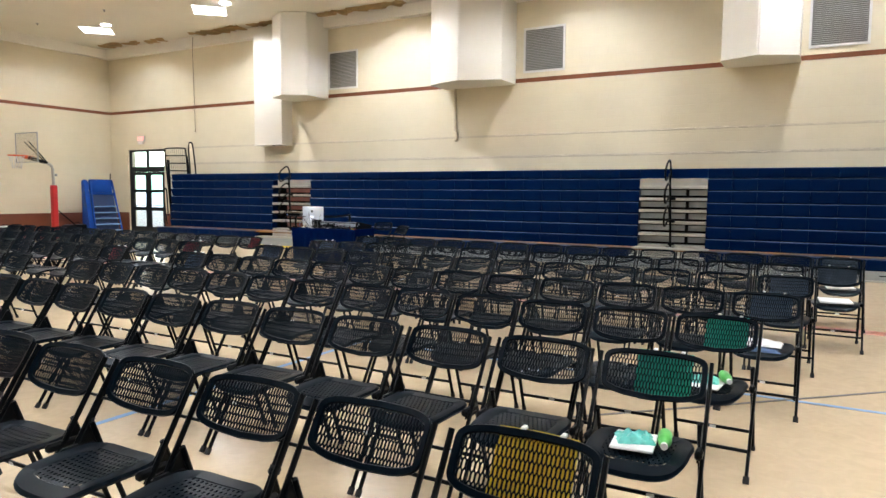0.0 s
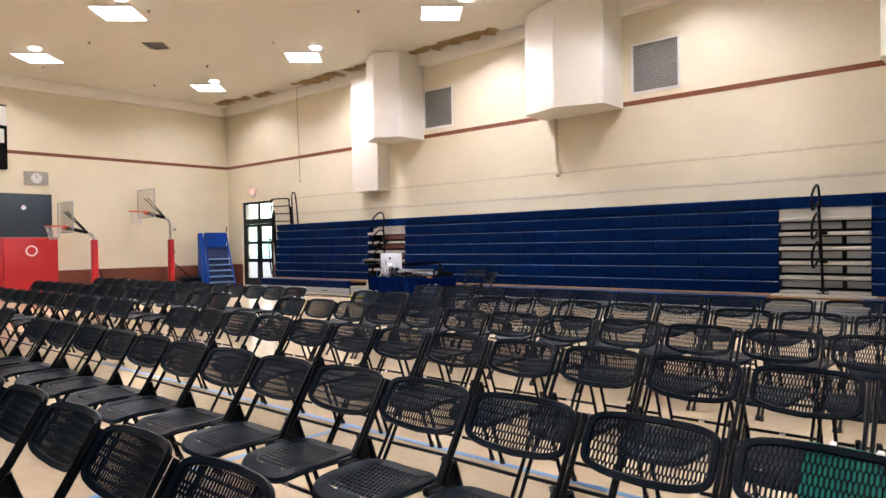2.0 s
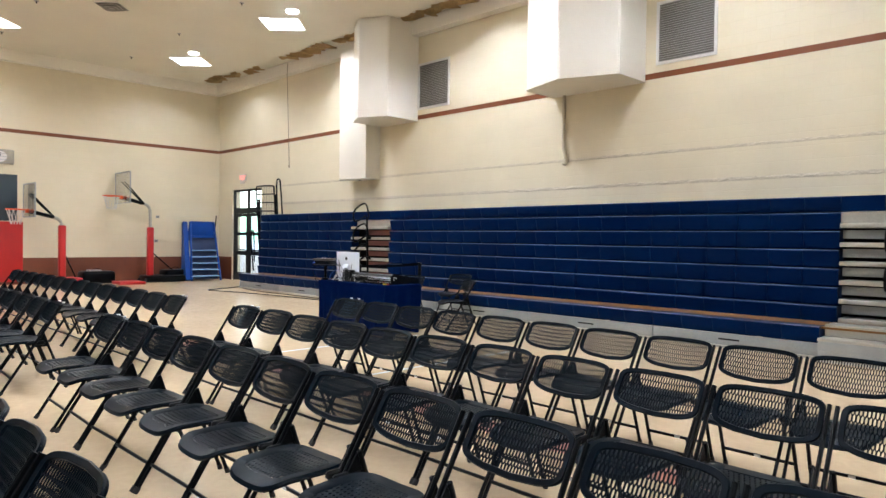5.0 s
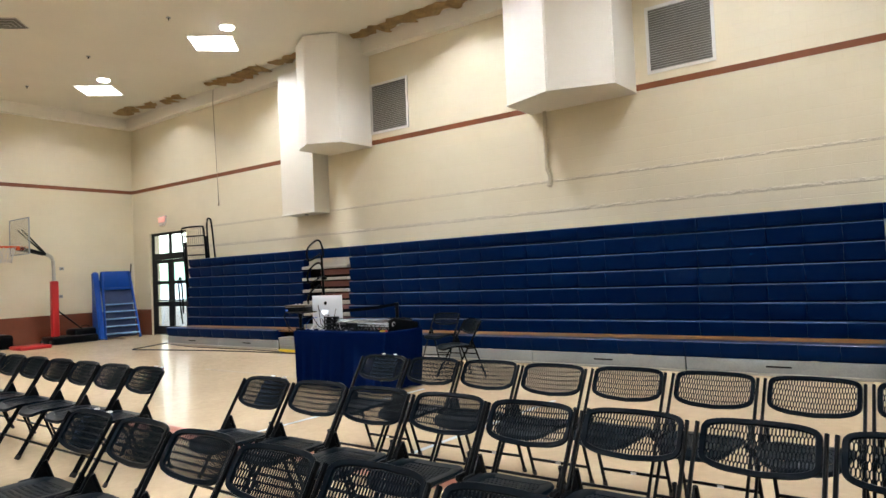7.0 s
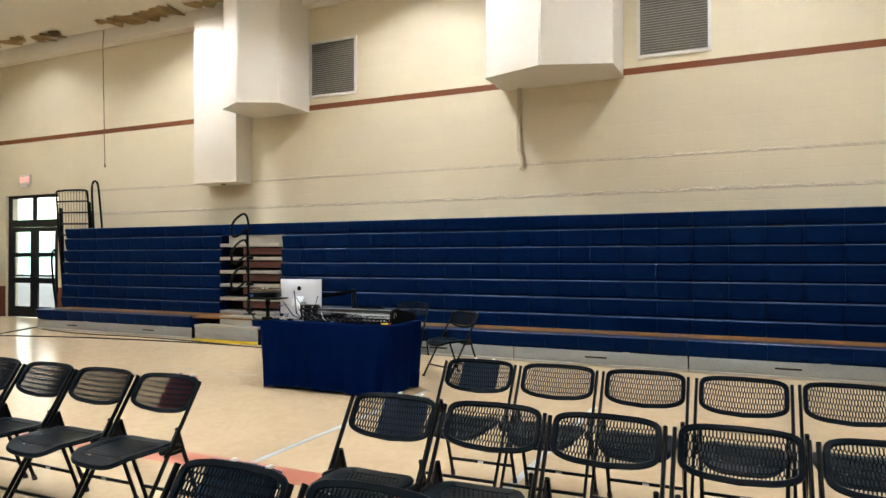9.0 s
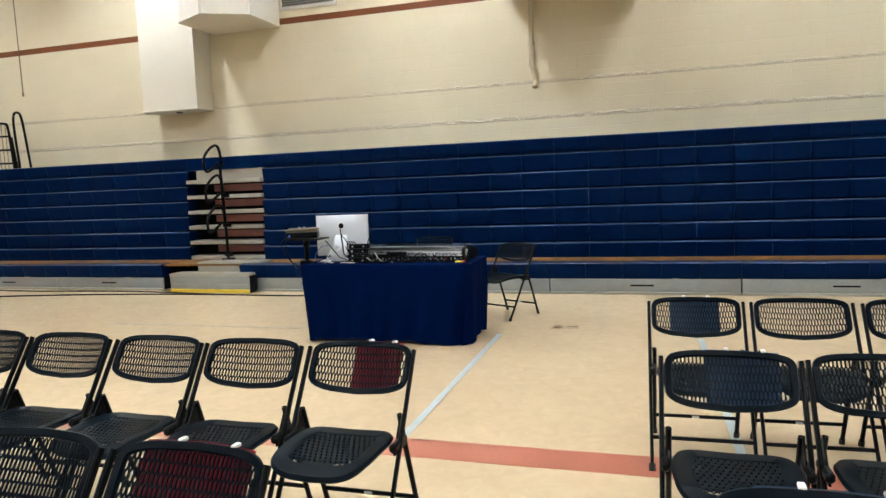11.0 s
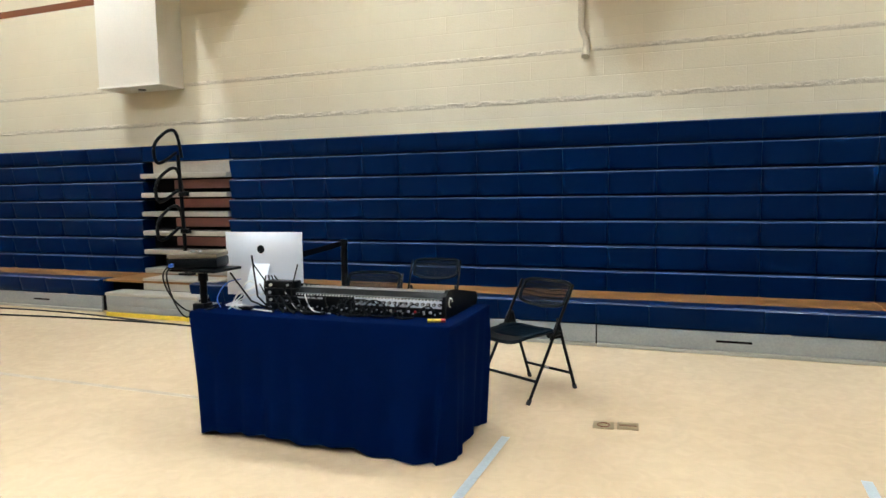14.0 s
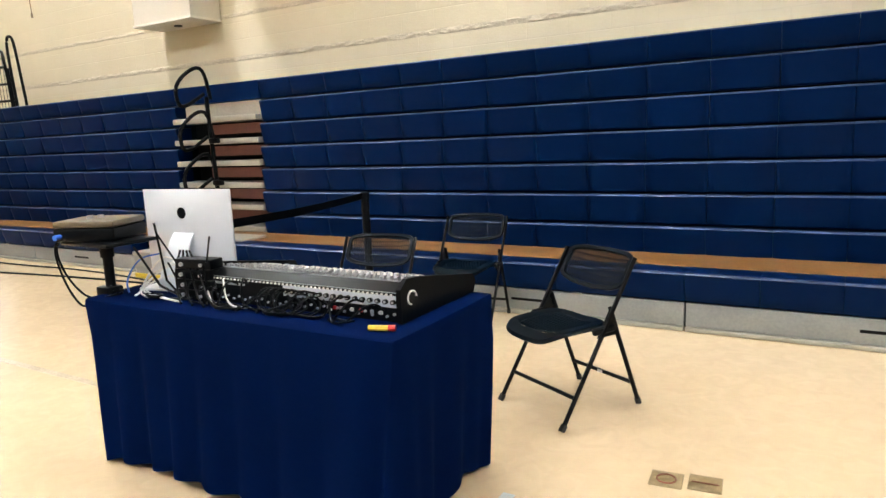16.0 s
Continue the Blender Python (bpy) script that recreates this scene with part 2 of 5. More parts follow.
M_balu = surface("dark grey baluster paint", (0.10, 0.095, 0.08), 0.5)
M_brass = surface("brass floor plate", (0.27, 0.20, 0.10), 0.45, metal=0.3, vary=0.2, scale=20)
M_exit = glow("exit sign letters", (1.0, 0.06, 0.03), 3.0)
M_paper = surface("white paper", (0.78, 0.78, 0.76), 0.7, vary=0.04)
M_teal = surface("teal printed film", (0.12, 0.52, 0.45), 0.4, vary=0.2, scale=30)
M_bottle = surface("green bottle plastic", (0.10, 0.48, 0.09), 0.3, vary=0.1)
M_clock = surface("clock face", (0.42, 0.40, 0.33), 0.5)
CLOTHS = {
    "yellow": surface("yellow fabric", (0.74, 0.58, 0.06), 0.85, vary=0.15, scale=10, fine=250),
    "green": surface("green fabric", (0.03, 0.40, 0.31), 0.85, vary=0.15, scale=10, fine=250),
    "navy": surface("dark navy fabric", (0.055, 0.10, 0.19), 0.85, vary=0.15, scale=10, fine=250),
    "grey": surface("slate grey fabric", (0.10, 0.14, 0.20), 0.85, vary=0.15, scale=10, fine=250),
    "dark red": surface("dark red fabric", (0.30, 0.012, 0.022), 0.85, vary=0.15, scale=10, fine=250),
}


# ---- mesh helpers ----
def box(bm, x0, x1, y0, y1, z0, z1, m=None):
    v = [bm.verts.new((m @ Vector(p)) if m else p) for p in
         ((x0, y0, z0), (x1, y0, z0), (x1, y1, z0), (x0, y1, z0), (x0, y0, z1), (x1, y0, z1), (x1, y1, z1), (x0, y1, z1))]
    for f in ((3, 2, 1, 0), (4, 5, 6, 7), (0, 1, 5, 4), (1, 2, 6, 5), (2, 3, 7, 6), (3, 0, 4, 7)):
        bm.faces.new([v[i] for i in f])
    return v


def bevelled(x0, x1, y0, y1, z0, z1, r=0.006, seg=2, m=None):
    bm = bmesh.new()
    box(bm, x0, x1, y0, y1, z0, z1, m)
    bmesh.ops.bevel(bm, geom=bm.edges[:], offset=r, segments=seg, affect="EDGES", profile=0.5)
    return bm


def plain(x0, x1, y0, y1, z0, z1, m=None):
    bm = bmesh.new()
    box(bm, x0, x1, y0, y1, z0, z1, m)
    return bm


def tube(bm, pts, r, n=8, closed=False, flat=1.0):
    """A round tube through the points; flat squeezes its section sideways."""
    pts = [Vector(p) for p in pts]
    rings = []
    for i, p in enumerate(pts):
        a = pts[i - 1] if (i > 0 or closed) else p
        c = pts[(i + 1) % len(pts)] if (i < len(pts) - 1 or closed) else p
        d = (c - a).normalized()
        s = d.cross(Vector((0, 0, 1)) if abs(d.z) < 0.95 else Vector((1, 0, 0))).normalized()
        u = s.cross(d)
        rings.append([bm.verts.new(p + r * (math.cos(k * math.tau / n) * s * flat + math.sin(k * math.tau / n) * u)) for k in range(n)])
    m = len(rings)
    for i in range(m if closed else m - 1):
        a, b = rings[i], rings[(i + 1) % m]
        for k in range(n):
            bm.faces.new((a[k], a[(k + 1) % n], b[(k + 1) % n], b[k]))
    if not closed:
        bm.faces.new(rings[0][::-1])
        bm.faces.new(rings[-1])
    return bm


def pipe(pts, r, n=8, closed=False, flat=1.0):
    return tube(bmesh.new(), pts, r, n, closed, flat)


def arc(pts, steps=5):
    """Rounds a polyline's corners by corner cutting."""
    pts = [Vector(p) for p in pts]
    for _ in range(steps):
        q = [pts[0]]
        for a, b in zip(pts, pts[1:]):
            q += [a.lerp(b, 0.25), a.lerp(b, 0.75)]
        pts = q + [pts[-1]]
    return pts


def prism(poly, z0, z1):
    """An upright prism on a polygon, counterclockwise from above."""
    bm = bmesh.new()
    lo = [bm.verts.new((x, y, z0)) for x, y in poly]
    hi = [bm.verts.new((x, y, z1)) for x, y in poly]
    n = len(poly)
    for i in range(n):
        bm.faces.new((lo[i], lo[(i + 1) % n], hi[(i + 1) % n], hi[i]))
    bm.faces.new(lo[::-1])
    bm.faces.new(hi)
    return bm


def disc(x, y, z, r, h, n=24, m=None):
    bm = prism([(x + r * math.cos(k * math.tau / n), y + r * math.sin(k * math.tau / n)) for k in range(n)], z, z + h)
    if m:
        bm.transform(m)
    return bm


def mesh_of(name, bm, material, smooth=False):
    bmesh.ops.recalc_face_normals(bm, faces=bm.faces[:])
    me = bpy.data.meshes.new(name)
    bm.to_mesh(me)
    bm.free()
    me.materials.append(material)
    if smooth:
        me.polygons.foreach_set("use_smooth", [True] * len(me.polygons))
        me.set_sharp_from_angle(angle=radians(38))
    return me


def part(name, bm, material, parent, label="", smooth=True):
    ob = new(name, mesh_of(name, bm, material, smooth))
    ob.parent = parent
    return tagged(ob, label) if label else ob


def share(name, me, parent, m):
    ob = new(name, me)
    ob.parent = parent
    ob.matrix_basis = m
    return ob


def thing(name, label, category, group="", m=None, kind=""):
    e = new(name)
    e.empty_display_size = 0.1
    if m:
        e.matrix_basis = m
    return tagged(e, label, category, group, kind)


def piece_of_setting(name, bm, material, label, category="", smooth=False):
    return tagged(new(name, mesh_of(name, bm, material, smooth)), label, category or name.split("_")[0], kind="structure")


# ---- the hall ----
X0, X1, Y0, Y1, TOP = -22.0, 8.0, -6.0, 15.17, 6.4
DOOR = (-21.08, -19.18, 2.93)

piece_of_setting("floor", plain(X0 - 0.3, X1 + 0.3, Y0 - 0.3, Y1 + 0.35, -0.2, 0), M_floor, "tan poured sports floor with a satin gloss", "floor")
bm = bmesh.new()
box(bm, X0 - 0.3, DOOR[0], Y1, Y1 + 0.3, 0, 7)
box(bm, DOOR[1], X1 + 0.3, Y1, Y1 + 0.3, 0, 7)
box(bm, DOOR[0], DOOR[1], Y1, Y1 + 0.3, DOOR[2], 7)
piece_of_setting("wall_north", bm, M_wall_x, "cream painted concrete block wall behind the bleachers", "wall")
piece_of_setting("wall_west", plain(X0 - 0.3, X0, Y0 - 0.3, Y1, 0, 7), M_wall_y, "cream painted concrete block wall", "wall")
# East and south walls are unseen; their dark colour lowers the fill light.
piece_of_setting("wall_east", plain(X1, X1 + 0.3, Y0 - 0.3, Y1, 0, 7), M_plainwall, "unseen plain wall, dark taupe to cut bounced light", "wall")
piece_of_setting("wall_south", plain(X0, X1, Y0 - 0.3, Y0, 0, 7), M_plainwall, "unseen plain wall, dark taupe to cut bounced light", "wall")

# ceiling, with the gap along the north wall and square recesses for the lamps
LX, LY, NX, NY = 4.93, 4.85, 6, 4
LAMPS = [(-19.35 + LX * i, 12.98 - LY * j) for i in range(NX) for j in range(NY)]
HALF = 0.61


def ceiling_board():
    bm = bmesh.new()
    xs = [X0] + [-19.35 + LX * (i + 0.5) for i in range(NX - 1)] + [X1]
    ys = [14.90] + [12.98 - LY * (j + 0.5) for j in range(NY - 1)] + [Y0]
    at = {}

    def v(x, y, z=TOP):
        k = (round(x, 4), round(y, 4), round(z, 4))
        if k not in at:
            at[k] = bm.verts.new((x, y, z))
        return at[k]

    for i in range(NX):
        for j in range(NY):
            cx, cy = LAMPS[i * NY + j]
            e, n_, w, s_ = (cx + HALF, cy), (cx, cy + HALF), (cx - HALF, cy), (cx, cy - HALF)
            ne, nw, sw, se = (xs[i + 1], ys[j]), (xs[i], ys[j]), (xs[i], ys[j + 1]), (xs[i + 1], ys[j + 1])
            for f in ((ne, n_, e), (nw, w, n_), (sw, s_, w), (se, e, s_), (ne, nw, n_), (nw, sw, w), (sw, se, s_), (se, ne, e)):
                bm.faces.new([v(*p) for p in f])
                bm.faces.new([v(*p, TOP + 0.03) for p in reversed(f)])
    return bm


piece_of_setting("ceiling", ceiling_board(), M_ceil, "off-white painted ceiling board", "ceiling")
piece_of_setting("roof_deck", plain(X0 - 0.3, X1 + 0.3, Y0 - 0.3, Y1 + 0.3, 7.0, 7.1), M_ceil, "off-white roof deck above the ceiling", "ceiling")
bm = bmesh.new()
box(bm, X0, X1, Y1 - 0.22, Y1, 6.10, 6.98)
piece_of_setting("beam_north", bm, M_beam, "bright cream beam along the top of the wall", "beam")
piece_of_setting("beam_west", plain(X0, X0 + 0.22, Y0, Y1 - 0.225, 6.10, TOP - 0.003), M_beam, "bright cream beam along the top of the wall", "beam")

# stripes and wainscot
def stripe_x(name, x0, x1, z0, z1, mat, d, label):
    piece_of_setting(name, plain(x0, x1, Y1 - d, Y1 + 0.01, z0, z1), mat, label, "trim")


stripe_x("trim_stripe_north", X0 + 0.004, X1, 4.185, 4.285, M_stripe, 0.004, "red-brown painted stripe round the wall")
piece_of_setting("trim_stripe_west", plain(X0 - 0.01, X0 + 0.004, Y0, Y1 - 0.005, 4.185, 4.285), M_stripe, "red-brown painted stripe round the wall", "trim")
piece_of_setting("trim_wainscot_west", plain(X0 - 0.01, X0 + 0.006, Y0, Y1 - 0.007, 0.0, 0.74), M_wains, "brown painted band along the foot of the wall", "trim")
stripe_x("trim_wainscot_corner", X0 + 0.007, DOOR[0] - 0.005, 0, 0.74, M_wains, 0.006, "brown painted band along the foot of the wall")
stripe_x("trim_wainscot_north", DOOR[1] + 0.005, -17.0, 0, 0.74, M_wains, 0.006, "brown painted band along the foot of the wall")


def split_course(name, z, h, x0, x1):
    """One rough split-face course that stands a little proud."""
    bm = bmesh.new()
    nx, nz = int((x1 - x0) / 0.03), 4
    rows = []
    for j in range(nz + 1):
        row = []
        for i in range(nx + 1):
            x = x0 + (x1 - x0) * i / nx
            e = 0.0 if j in (0, nz) else 0.005 + 0.010 * noise.noise((x * 9, z, j * 3.1)) + 0.007 * noise.noise((x * 31, z, j * 7.7))
            zz = z + h * (j / nz - 0.5) + (0.016 * noise.noise((x * 12, j * 1.3, z)) if 0 < j < nz else 0)
            row.append(bm.verts.new((x, Y1 - max(0.001, e), zz)))
        rows.append(row)
    for a, b in zip(rows, rows[1:]):
        for i in range(nx):
            bm.faces.new((a[i], a[i + 1], b[i + 1], b[i]))
    piece_of_setting(name, bm, M_split, "rough split-face course in the cream block wall", "trim", True)


split_course("trim_split_lower", 2.41, 0.06, DOOR[1] + 0.3, X1)
split_course("trim_split_upper", 2.93, 0.05, DOOR[1] + 0.3, X1)

# painted game lines
def line(name, x0, x1, y0, y1, mat, label, z=0.0015):
    piece_of_setting(name, plain(x0, x1, y0, y1, -0.01, z), mat, label, "floor line")


line("floor_band", X0 + 0.5, X1 - 1, 8.24, 8.49, M_band, "faded red painted band on the floor", 0.0012)
line("floor_line_pale_1", -7.735, -7.685, 8.49, 11.22, M_line, "pale blue painted line on the floor", 0.0016)
line("floor_line_pale_2", -5.93, -5.88, 8.49, 11.22, M_line, "pale blue painted line on the floor", 0.0016)
line("floor_line_pale_3", -12.4, -9.6, 11.22, 11.27, M_fadedline, "worn pale painted line on the floor", 0.002)
line("floor_line_blue_1", -18.0, 5.0, 5.13, 5.18, M_blueline, "blue painted line on the floor", 0.0016)
piece_of_setting("floor_line_dark_1", plain(-1.9, 1.9, -0.015, 0.015, -0.01, 0.0022, pose(0.2, 5.15, 0, 0, 0, 43.8)), M_darkline, "thin dark line running slantwise across the floor", "floor line")
line("floor_line_blue_2", -3.6, -3.55, 0.0, 5.13, M_blueline, "blue painted line on the floor", 0.0019)

# outside
piece_of_setting("ground", plain(-150, 30, Y1 + 0.36, 45, -0.3, -0.12), surface("pale concrete", (0.5, 0.5, 0.48), 0.8), "pale concrete ground outside the door", "ground")
piece_of_setting("backdrop", plain(-150, 20, 45, 45.2, -2, 30), M_far, "bright daylight distance with soft trees", "backdrop")


# ---- door with its transom ----
def glass_door():
    x0, x1, zt = DOOR
    y0, y1 = Y1 + 0.06, Y1 + 0.12
    d = tagged(thing("door_1", "dark bronze glazed double door with a transom light", "door"), kind="structure")
    f = 0.075
    xm = (x0 + x1) / 2
    part("door_frame", plain(x0, x0 + f, y0, y1, 0, zt), M_frame, d, smooth=False)
    part("door_frame", plain(x1 - f, x1, y0, y1, 0, zt), M_frame, d, smooth=False)
    part("door_frame", plain(x0 + f, x1 - f, y0, y1, zt - f, zt), M_frame, d, smooth=False)
    part("transom_bar", plain(x0 + f, x1 - f, y0, y1, 2.16, 2.34), M_frame, d, smooth=False)
    part("transom_mullion", plain(xm - 0.05, xm + 0.05, y0 + 0.003, y1 - 0.003, 2.34, zt - f), M_frame, d, smooth=False)
    for a, b in ((x0 + f, xm - 0.004), (xm + 0.004, x1 - f)):
        leaf = part("door_leaf", plain(a, b, y0 + 0.006, y1 - 0.006, 0.01, 0.26), M_frame, d, smooth=False)
        part("stile", plain(a, a + 0.125, y0 + 0.006, y1 - 0.006, 0.26, 2.155), M_frame, leaf, smooth=False)
        part("stile", plain(b - 0.125, b, y0 + 0.006, y1 - 0.006, 0.26, 2.155), M_frame, leaf, smooth=False)
        for z0, z1 in ((0.82, 0.95), (1.45, 1.55), (2.05, 2.155)):
            part("rail", plain(a + 0.125, b - 0.125, y0 + 0.006, y1 - 0.006, z0, z1), M_frame, leaf, smooth=False)
        part("push_bar", pipe(((a + 0.08, y0 - 0.05, 1.0), (b - 0.08, y0 - 0.05, 1.0)), 0.018), M_black, leaf)
        for z0, z1 in ((0.26, 0.82), (0.95, 1.45), (1.55, 2.05)):
            p = part("pane", plain(a + 0.125, b - 0.125, y0 + 0.025, y0 + 0.031, z0, z1), M_glass, leaf, smooth=False)
            p.visible_shadow = False
        p = part("pane", plain(max(a, x0 + f), min(b, x1 - f), y0 + 0.025, y0 + 0.031, 2.34, zt - f), M_glass, d, smooth=False)
        p.visible_shadow = False


glass_door()


# ---- ducts ----
def bow_duct(x0, x1, ys, ym, z0):
    """A boxed duct with a pointed front; its foot closes with a soffit."""
    d = thing("boxed_duct", "cream painted boxed duct with a pointed front, high on the wall", "duct", "boxed ducts")
    xm = (x0 + x1) / 2
    poly = [(x0, Y1 - 0.001), (x0, ys), (xm, ym), (x1, ys), (x1, Y1 - 0.001)]
    b = prism(poly, z0 + 0.02, 6.38)
    bmesh.ops.bevel(b, geom=[e for e in b.edges if abs(e.verts[0].co.z - e.verts[1].co.z) > 1 and e.verts[0].co.y < Y1 - 0.1], offset=0.02, segments=2, affect="EDGES")
    part("casing", b, M_duct, d)
    part("soffit", prism([(x0 - 0.012, Y1 - 0.0015), (x0 - 0.012, ys - 0.008), (xm, ym - 0.012), (x1 + 0.012, ys - 0.008), (x1 + 0.012, Y1 - 0.0015)], z0, z0 + 0.018), M_duct, d, smooth=False)
    return d


bow_duct(-13.37, -12.1, 14.26, 13.92, 4.15)
bow_duct(-8.22, -6.31, 14.31, 13.96, 4.15)
bow_duct(-1.54, -0.16, 14.31, 13.98, 4.15)
d = thing("flat_duct", "cream painted flat duct running down the wall", "duct")
part("casing", bevelled(-14.54, -13.46, 14.71, Y1 - 0.001, 2.90, 6.095, 0.012), M_duct, d)
part("end_cap", bevelled(-14.555, -13.445, 14.695, Y1 - 0.002, 2.875, 2.902, 0.006), M_duct, d)
part("outlet", disc(-14.0, 14.95, 2.862, 0.05, 0.012), M_black, d)

d = thing("drain_pipe", "tan painted pipe running down the wall below the duct", "pipe")
part("pipe", pipe(((-7.95, Y1 - 0.05, 4.16), (-7.95, Y1 - 0.05, 3.15), (-7.90, Y1 - 0.05, 3.02), (-7.90, Y1 - 0.05, 2.9)), 0.035, 10), M_pipe, d)
part("clip", pipe(((-7.95, Y1 - 0.05, 3.5), (-7.95, Y1 - 0.05, 3.46)), 0.045, 10), M_pipe, d)
part("outlet", pipe(((-7.90, Y1 - 0.05, 2.93), (-7.90, Y1 - 0.09, 2.84)), 0.045, 10), M_pipe, d)


# ---- return air grilles ----
def grille(x0, x1, z0, z1):
    g = thing("wall_grille", "grey louvred return air grille set in the wall", "grille", "wall grilles")
    y = Y1
    # Flat sheet on the wall, coloured as the shade between the slats.
    part("backing", plain(x0, x1, y - 0.006, y - 0.001, z0, z1), M_gback, g, smooth=False)
    for a in ((x0 - 0.035, x0 + 0.01, z0 - 0.035, z1 + 0.035), (x1 - 0.01, x1 + 0.035, z0 - 0.035, z1 + 0.035)):
        part("frame", plain(a[0], a[1], y - 0.03, y - 0.001, a[2], a[3]), M_white, g, smooth=False)
    for a in ((x0 + 0.01, x1 - 0.01, z0 - 0.035, z0 + 0.01), (x0 + 0.01, x1 - 0.01, z1 - 0.01, z1 + 0.035)):
        part("frame", plain(a[0], a[1], y - 0.029, y - 0.001, a[2], a[3]), M_white, g, smooth=False)
    n = 26
    me = mesh_of("slat", plain(-(x1 - x0) / 2 + 0.012, (x1 - x0) / 2 - 0.012, -0.011, 0.011, -0.0015, 0.0015, pose(0, 0, 0, 38)), M_grille)
    for i in range(n):
        share("slat", me, g, pose((x0 + x1) / 2, y - 0.017, z0 + 0.02 + (z1 - z0 - 0.04) * i / (n - 1)))


grille(-12.05, -11.09, 4.44, 5.43)
grille(-6.07, -5.10, 4.44, 5.43)
grille(0.0, 0.97, 4.44, 5.43)


# ---- ceiling lights ----
def ceiling_light(x, y, mat):
    c = thing("ceiling_light", "square glowing lamp set cornerwise in the ceiling", "ceiling light", "ceiling lights", pose(x, y, TOP, 0, 0, 45))
    part("back_plate", plain(-0.425, 0.425, -0.425, 0.425, 0.25, 0.26), M_lamp_plate, c, smooth=False)
    part("bulb", disc(0, 0, 0.19, 0.15, 0.055, 20), mat, c, "round glowing bulb")
    for k in range(4):
        m = pose(0, 0, 0, 0, 0, 90 * k)
        part("reflector", plain(-0.432, 0.427, -0.432, -0.427, -0.002, 0.262, m), M_reflect, c, smooth=False)
        part("frame", plain(-0.455, 0.435, -0.455, -0.435, -0.012, -0.001, m), M_white, c, smooth=False)


def round_light(x, y, mat):
    c = thing("round_light", "small round glowing lamp in the ceiling", "ceiling light", "round lights", pose(x, y, TOP))
    part("lens", disc(0, 0, -0.04, 0.125, 0.03), mat, c)
    part("trim_ring", pipe([(0.14 * math.cos(k * math.tau / 24), 0.14 * math.sin(k * math.tau / 24), -0.015) for k in range(24)], 0.015, 6, True), M_white, c)


for k, (lx, ly) in enumerate(LAMPS):
    ceiling_light(lx, ly, M_lamp_weak if k < NY else M_lamp if k < 3 * NY else M_lamp_dim)
    # Round lamps of the third row are added to brighten the chairs below.
    if k % NY < 2 and k < 4 * NY or k % NY == 2:
        round_light(lx + 1.0, ly - 0.38, M_spot_weak if k < NY else M_spot)


# ---- ceiling details ----
def torn_strip(x0, x1, y, w, seed):
    """Torn brown facing that hangs out of the gap beside the ceiling board."""
    rnd = random.Random(seed)
    bm = bmesh.new()
    n = max(6, int((x1 - x0) / 0.12))
    rows = []
    for i in range(n + 1):
        x = x0 + (x1 - x0) * i / n
        a, b = rnd.uniform(-0.04, 0.12), w * rnd.uniform(0.6, 1.25) * (0.5 if i in (0, n) else 1)
        rows.append([bm.verts.new((x, y + a, TOP - 0.006 - rnd.uniform(0, 0.02))), bm.verts.new((x, y + a + b * 0.5, TOP - 0.03 - rnd.uniform(0, 0.06))),
                     bm.verts.new((x, y + a + b, TOP - rnd.uniform(0.01, 0.07)))])
    for p, q in zip(rows, rows[1:]):
        bm.faces.new((p[0], q[0], q[1], p[1]))
        bm.faces.new((p[1], q[1], q[2], p[2]))
    bmesh.ops.solidify(bm, geom=bm.faces[:], thickness=0.006)
    tagged(new("torn_facing", mesh_of("torn_facing", bm, M_torn)), "torn brown insulation facing hanging beside the ceiling", "insulation", "torn facing strips")


for k, (a, b, y, w) in enumerate(((-21.3, -20.2, 14.20, 0.42), (-20.2, -19.4, 14.36, 0.40), (-19.3, -18.3, 14.44, 0.34), (-17.0, -14.9, 14.40, 0.42), (-14.6, -13.4, 14.46, 0.3), (-12.0, -9.2, 14.44, 0.4), (-5.5, -2.2, 14.46, 0.38))):
    torn_strip(a, b, y, w, k)

c = thing("ceiling_vent", "dark square pyramid air outlet in the ceiling", "vent", m=pose(-16.1, 9.75, TOP, 0, 0, 45))
for k in range(4):
    s = 0.24 - 0.06 * k
    bm = bmesh.new()
    for q in range(4):
        box(bm, -s, s - 0.05, -s, -s + 0.05, -0.02 - 0.025 * k, -0.012 - 0.025 * k, pose(0, 0, 0, 0, 0, 90 * q))
    part("vane", bm, M_gback, c, smooth=False)
part("frame", plain(-0.26, 0.26, -0.26, 0.26, -0.010, -0.001), M_grille, c, smooth=False)

for i in range(7):
    for j in range(4):
        s = thing("sprinkler_head", "small dark sprinkler head under the ceiling", "sprinkler", "sprinkler heads", pose(-20.1 + 3.15 * i, 11.6 - 3.1 * j, TOP))
        part("rosette", disc(0, 0, -0.012, 0.045, 0.012, 12), M_steel_grey, s)
        part("head", disc(0, 0, -0.055, 0.013, 0.043, 8), M_black, s)

s = thing("hanging_cord", "thin tan cord hanging down the wall from the ceiling", "cord")
part("cord", pipe(((-17.38, 14.935, 6.39), (-17.41, 14.935, 6.07), (-17.50, 15.04, 4.8), (-17.59, 15.14, 3.5)), 0.008, 6), M_cord, s)
part("weight", disc(-17.592, 15.14, 3.43, 0.016, 0.07, 10), M_cord, s)

e = thing("exit_sign", "white exit sign with red letters above the door", "exit sign")
part("housing", bevelled(-20.47, -20.13, Y1 - 0.06, Y1 - 0.002, 3.18, 3.40, 0.01), M_white, e)
part("lamp_heads", pipe(((-20.42, Y1 - 0.05, 3.14), (-20.18, Y1 - 0.05, 3.14)), 0.035, 10), M_white, e)
fc = bpy.data.curves.new("letters", "FONT")
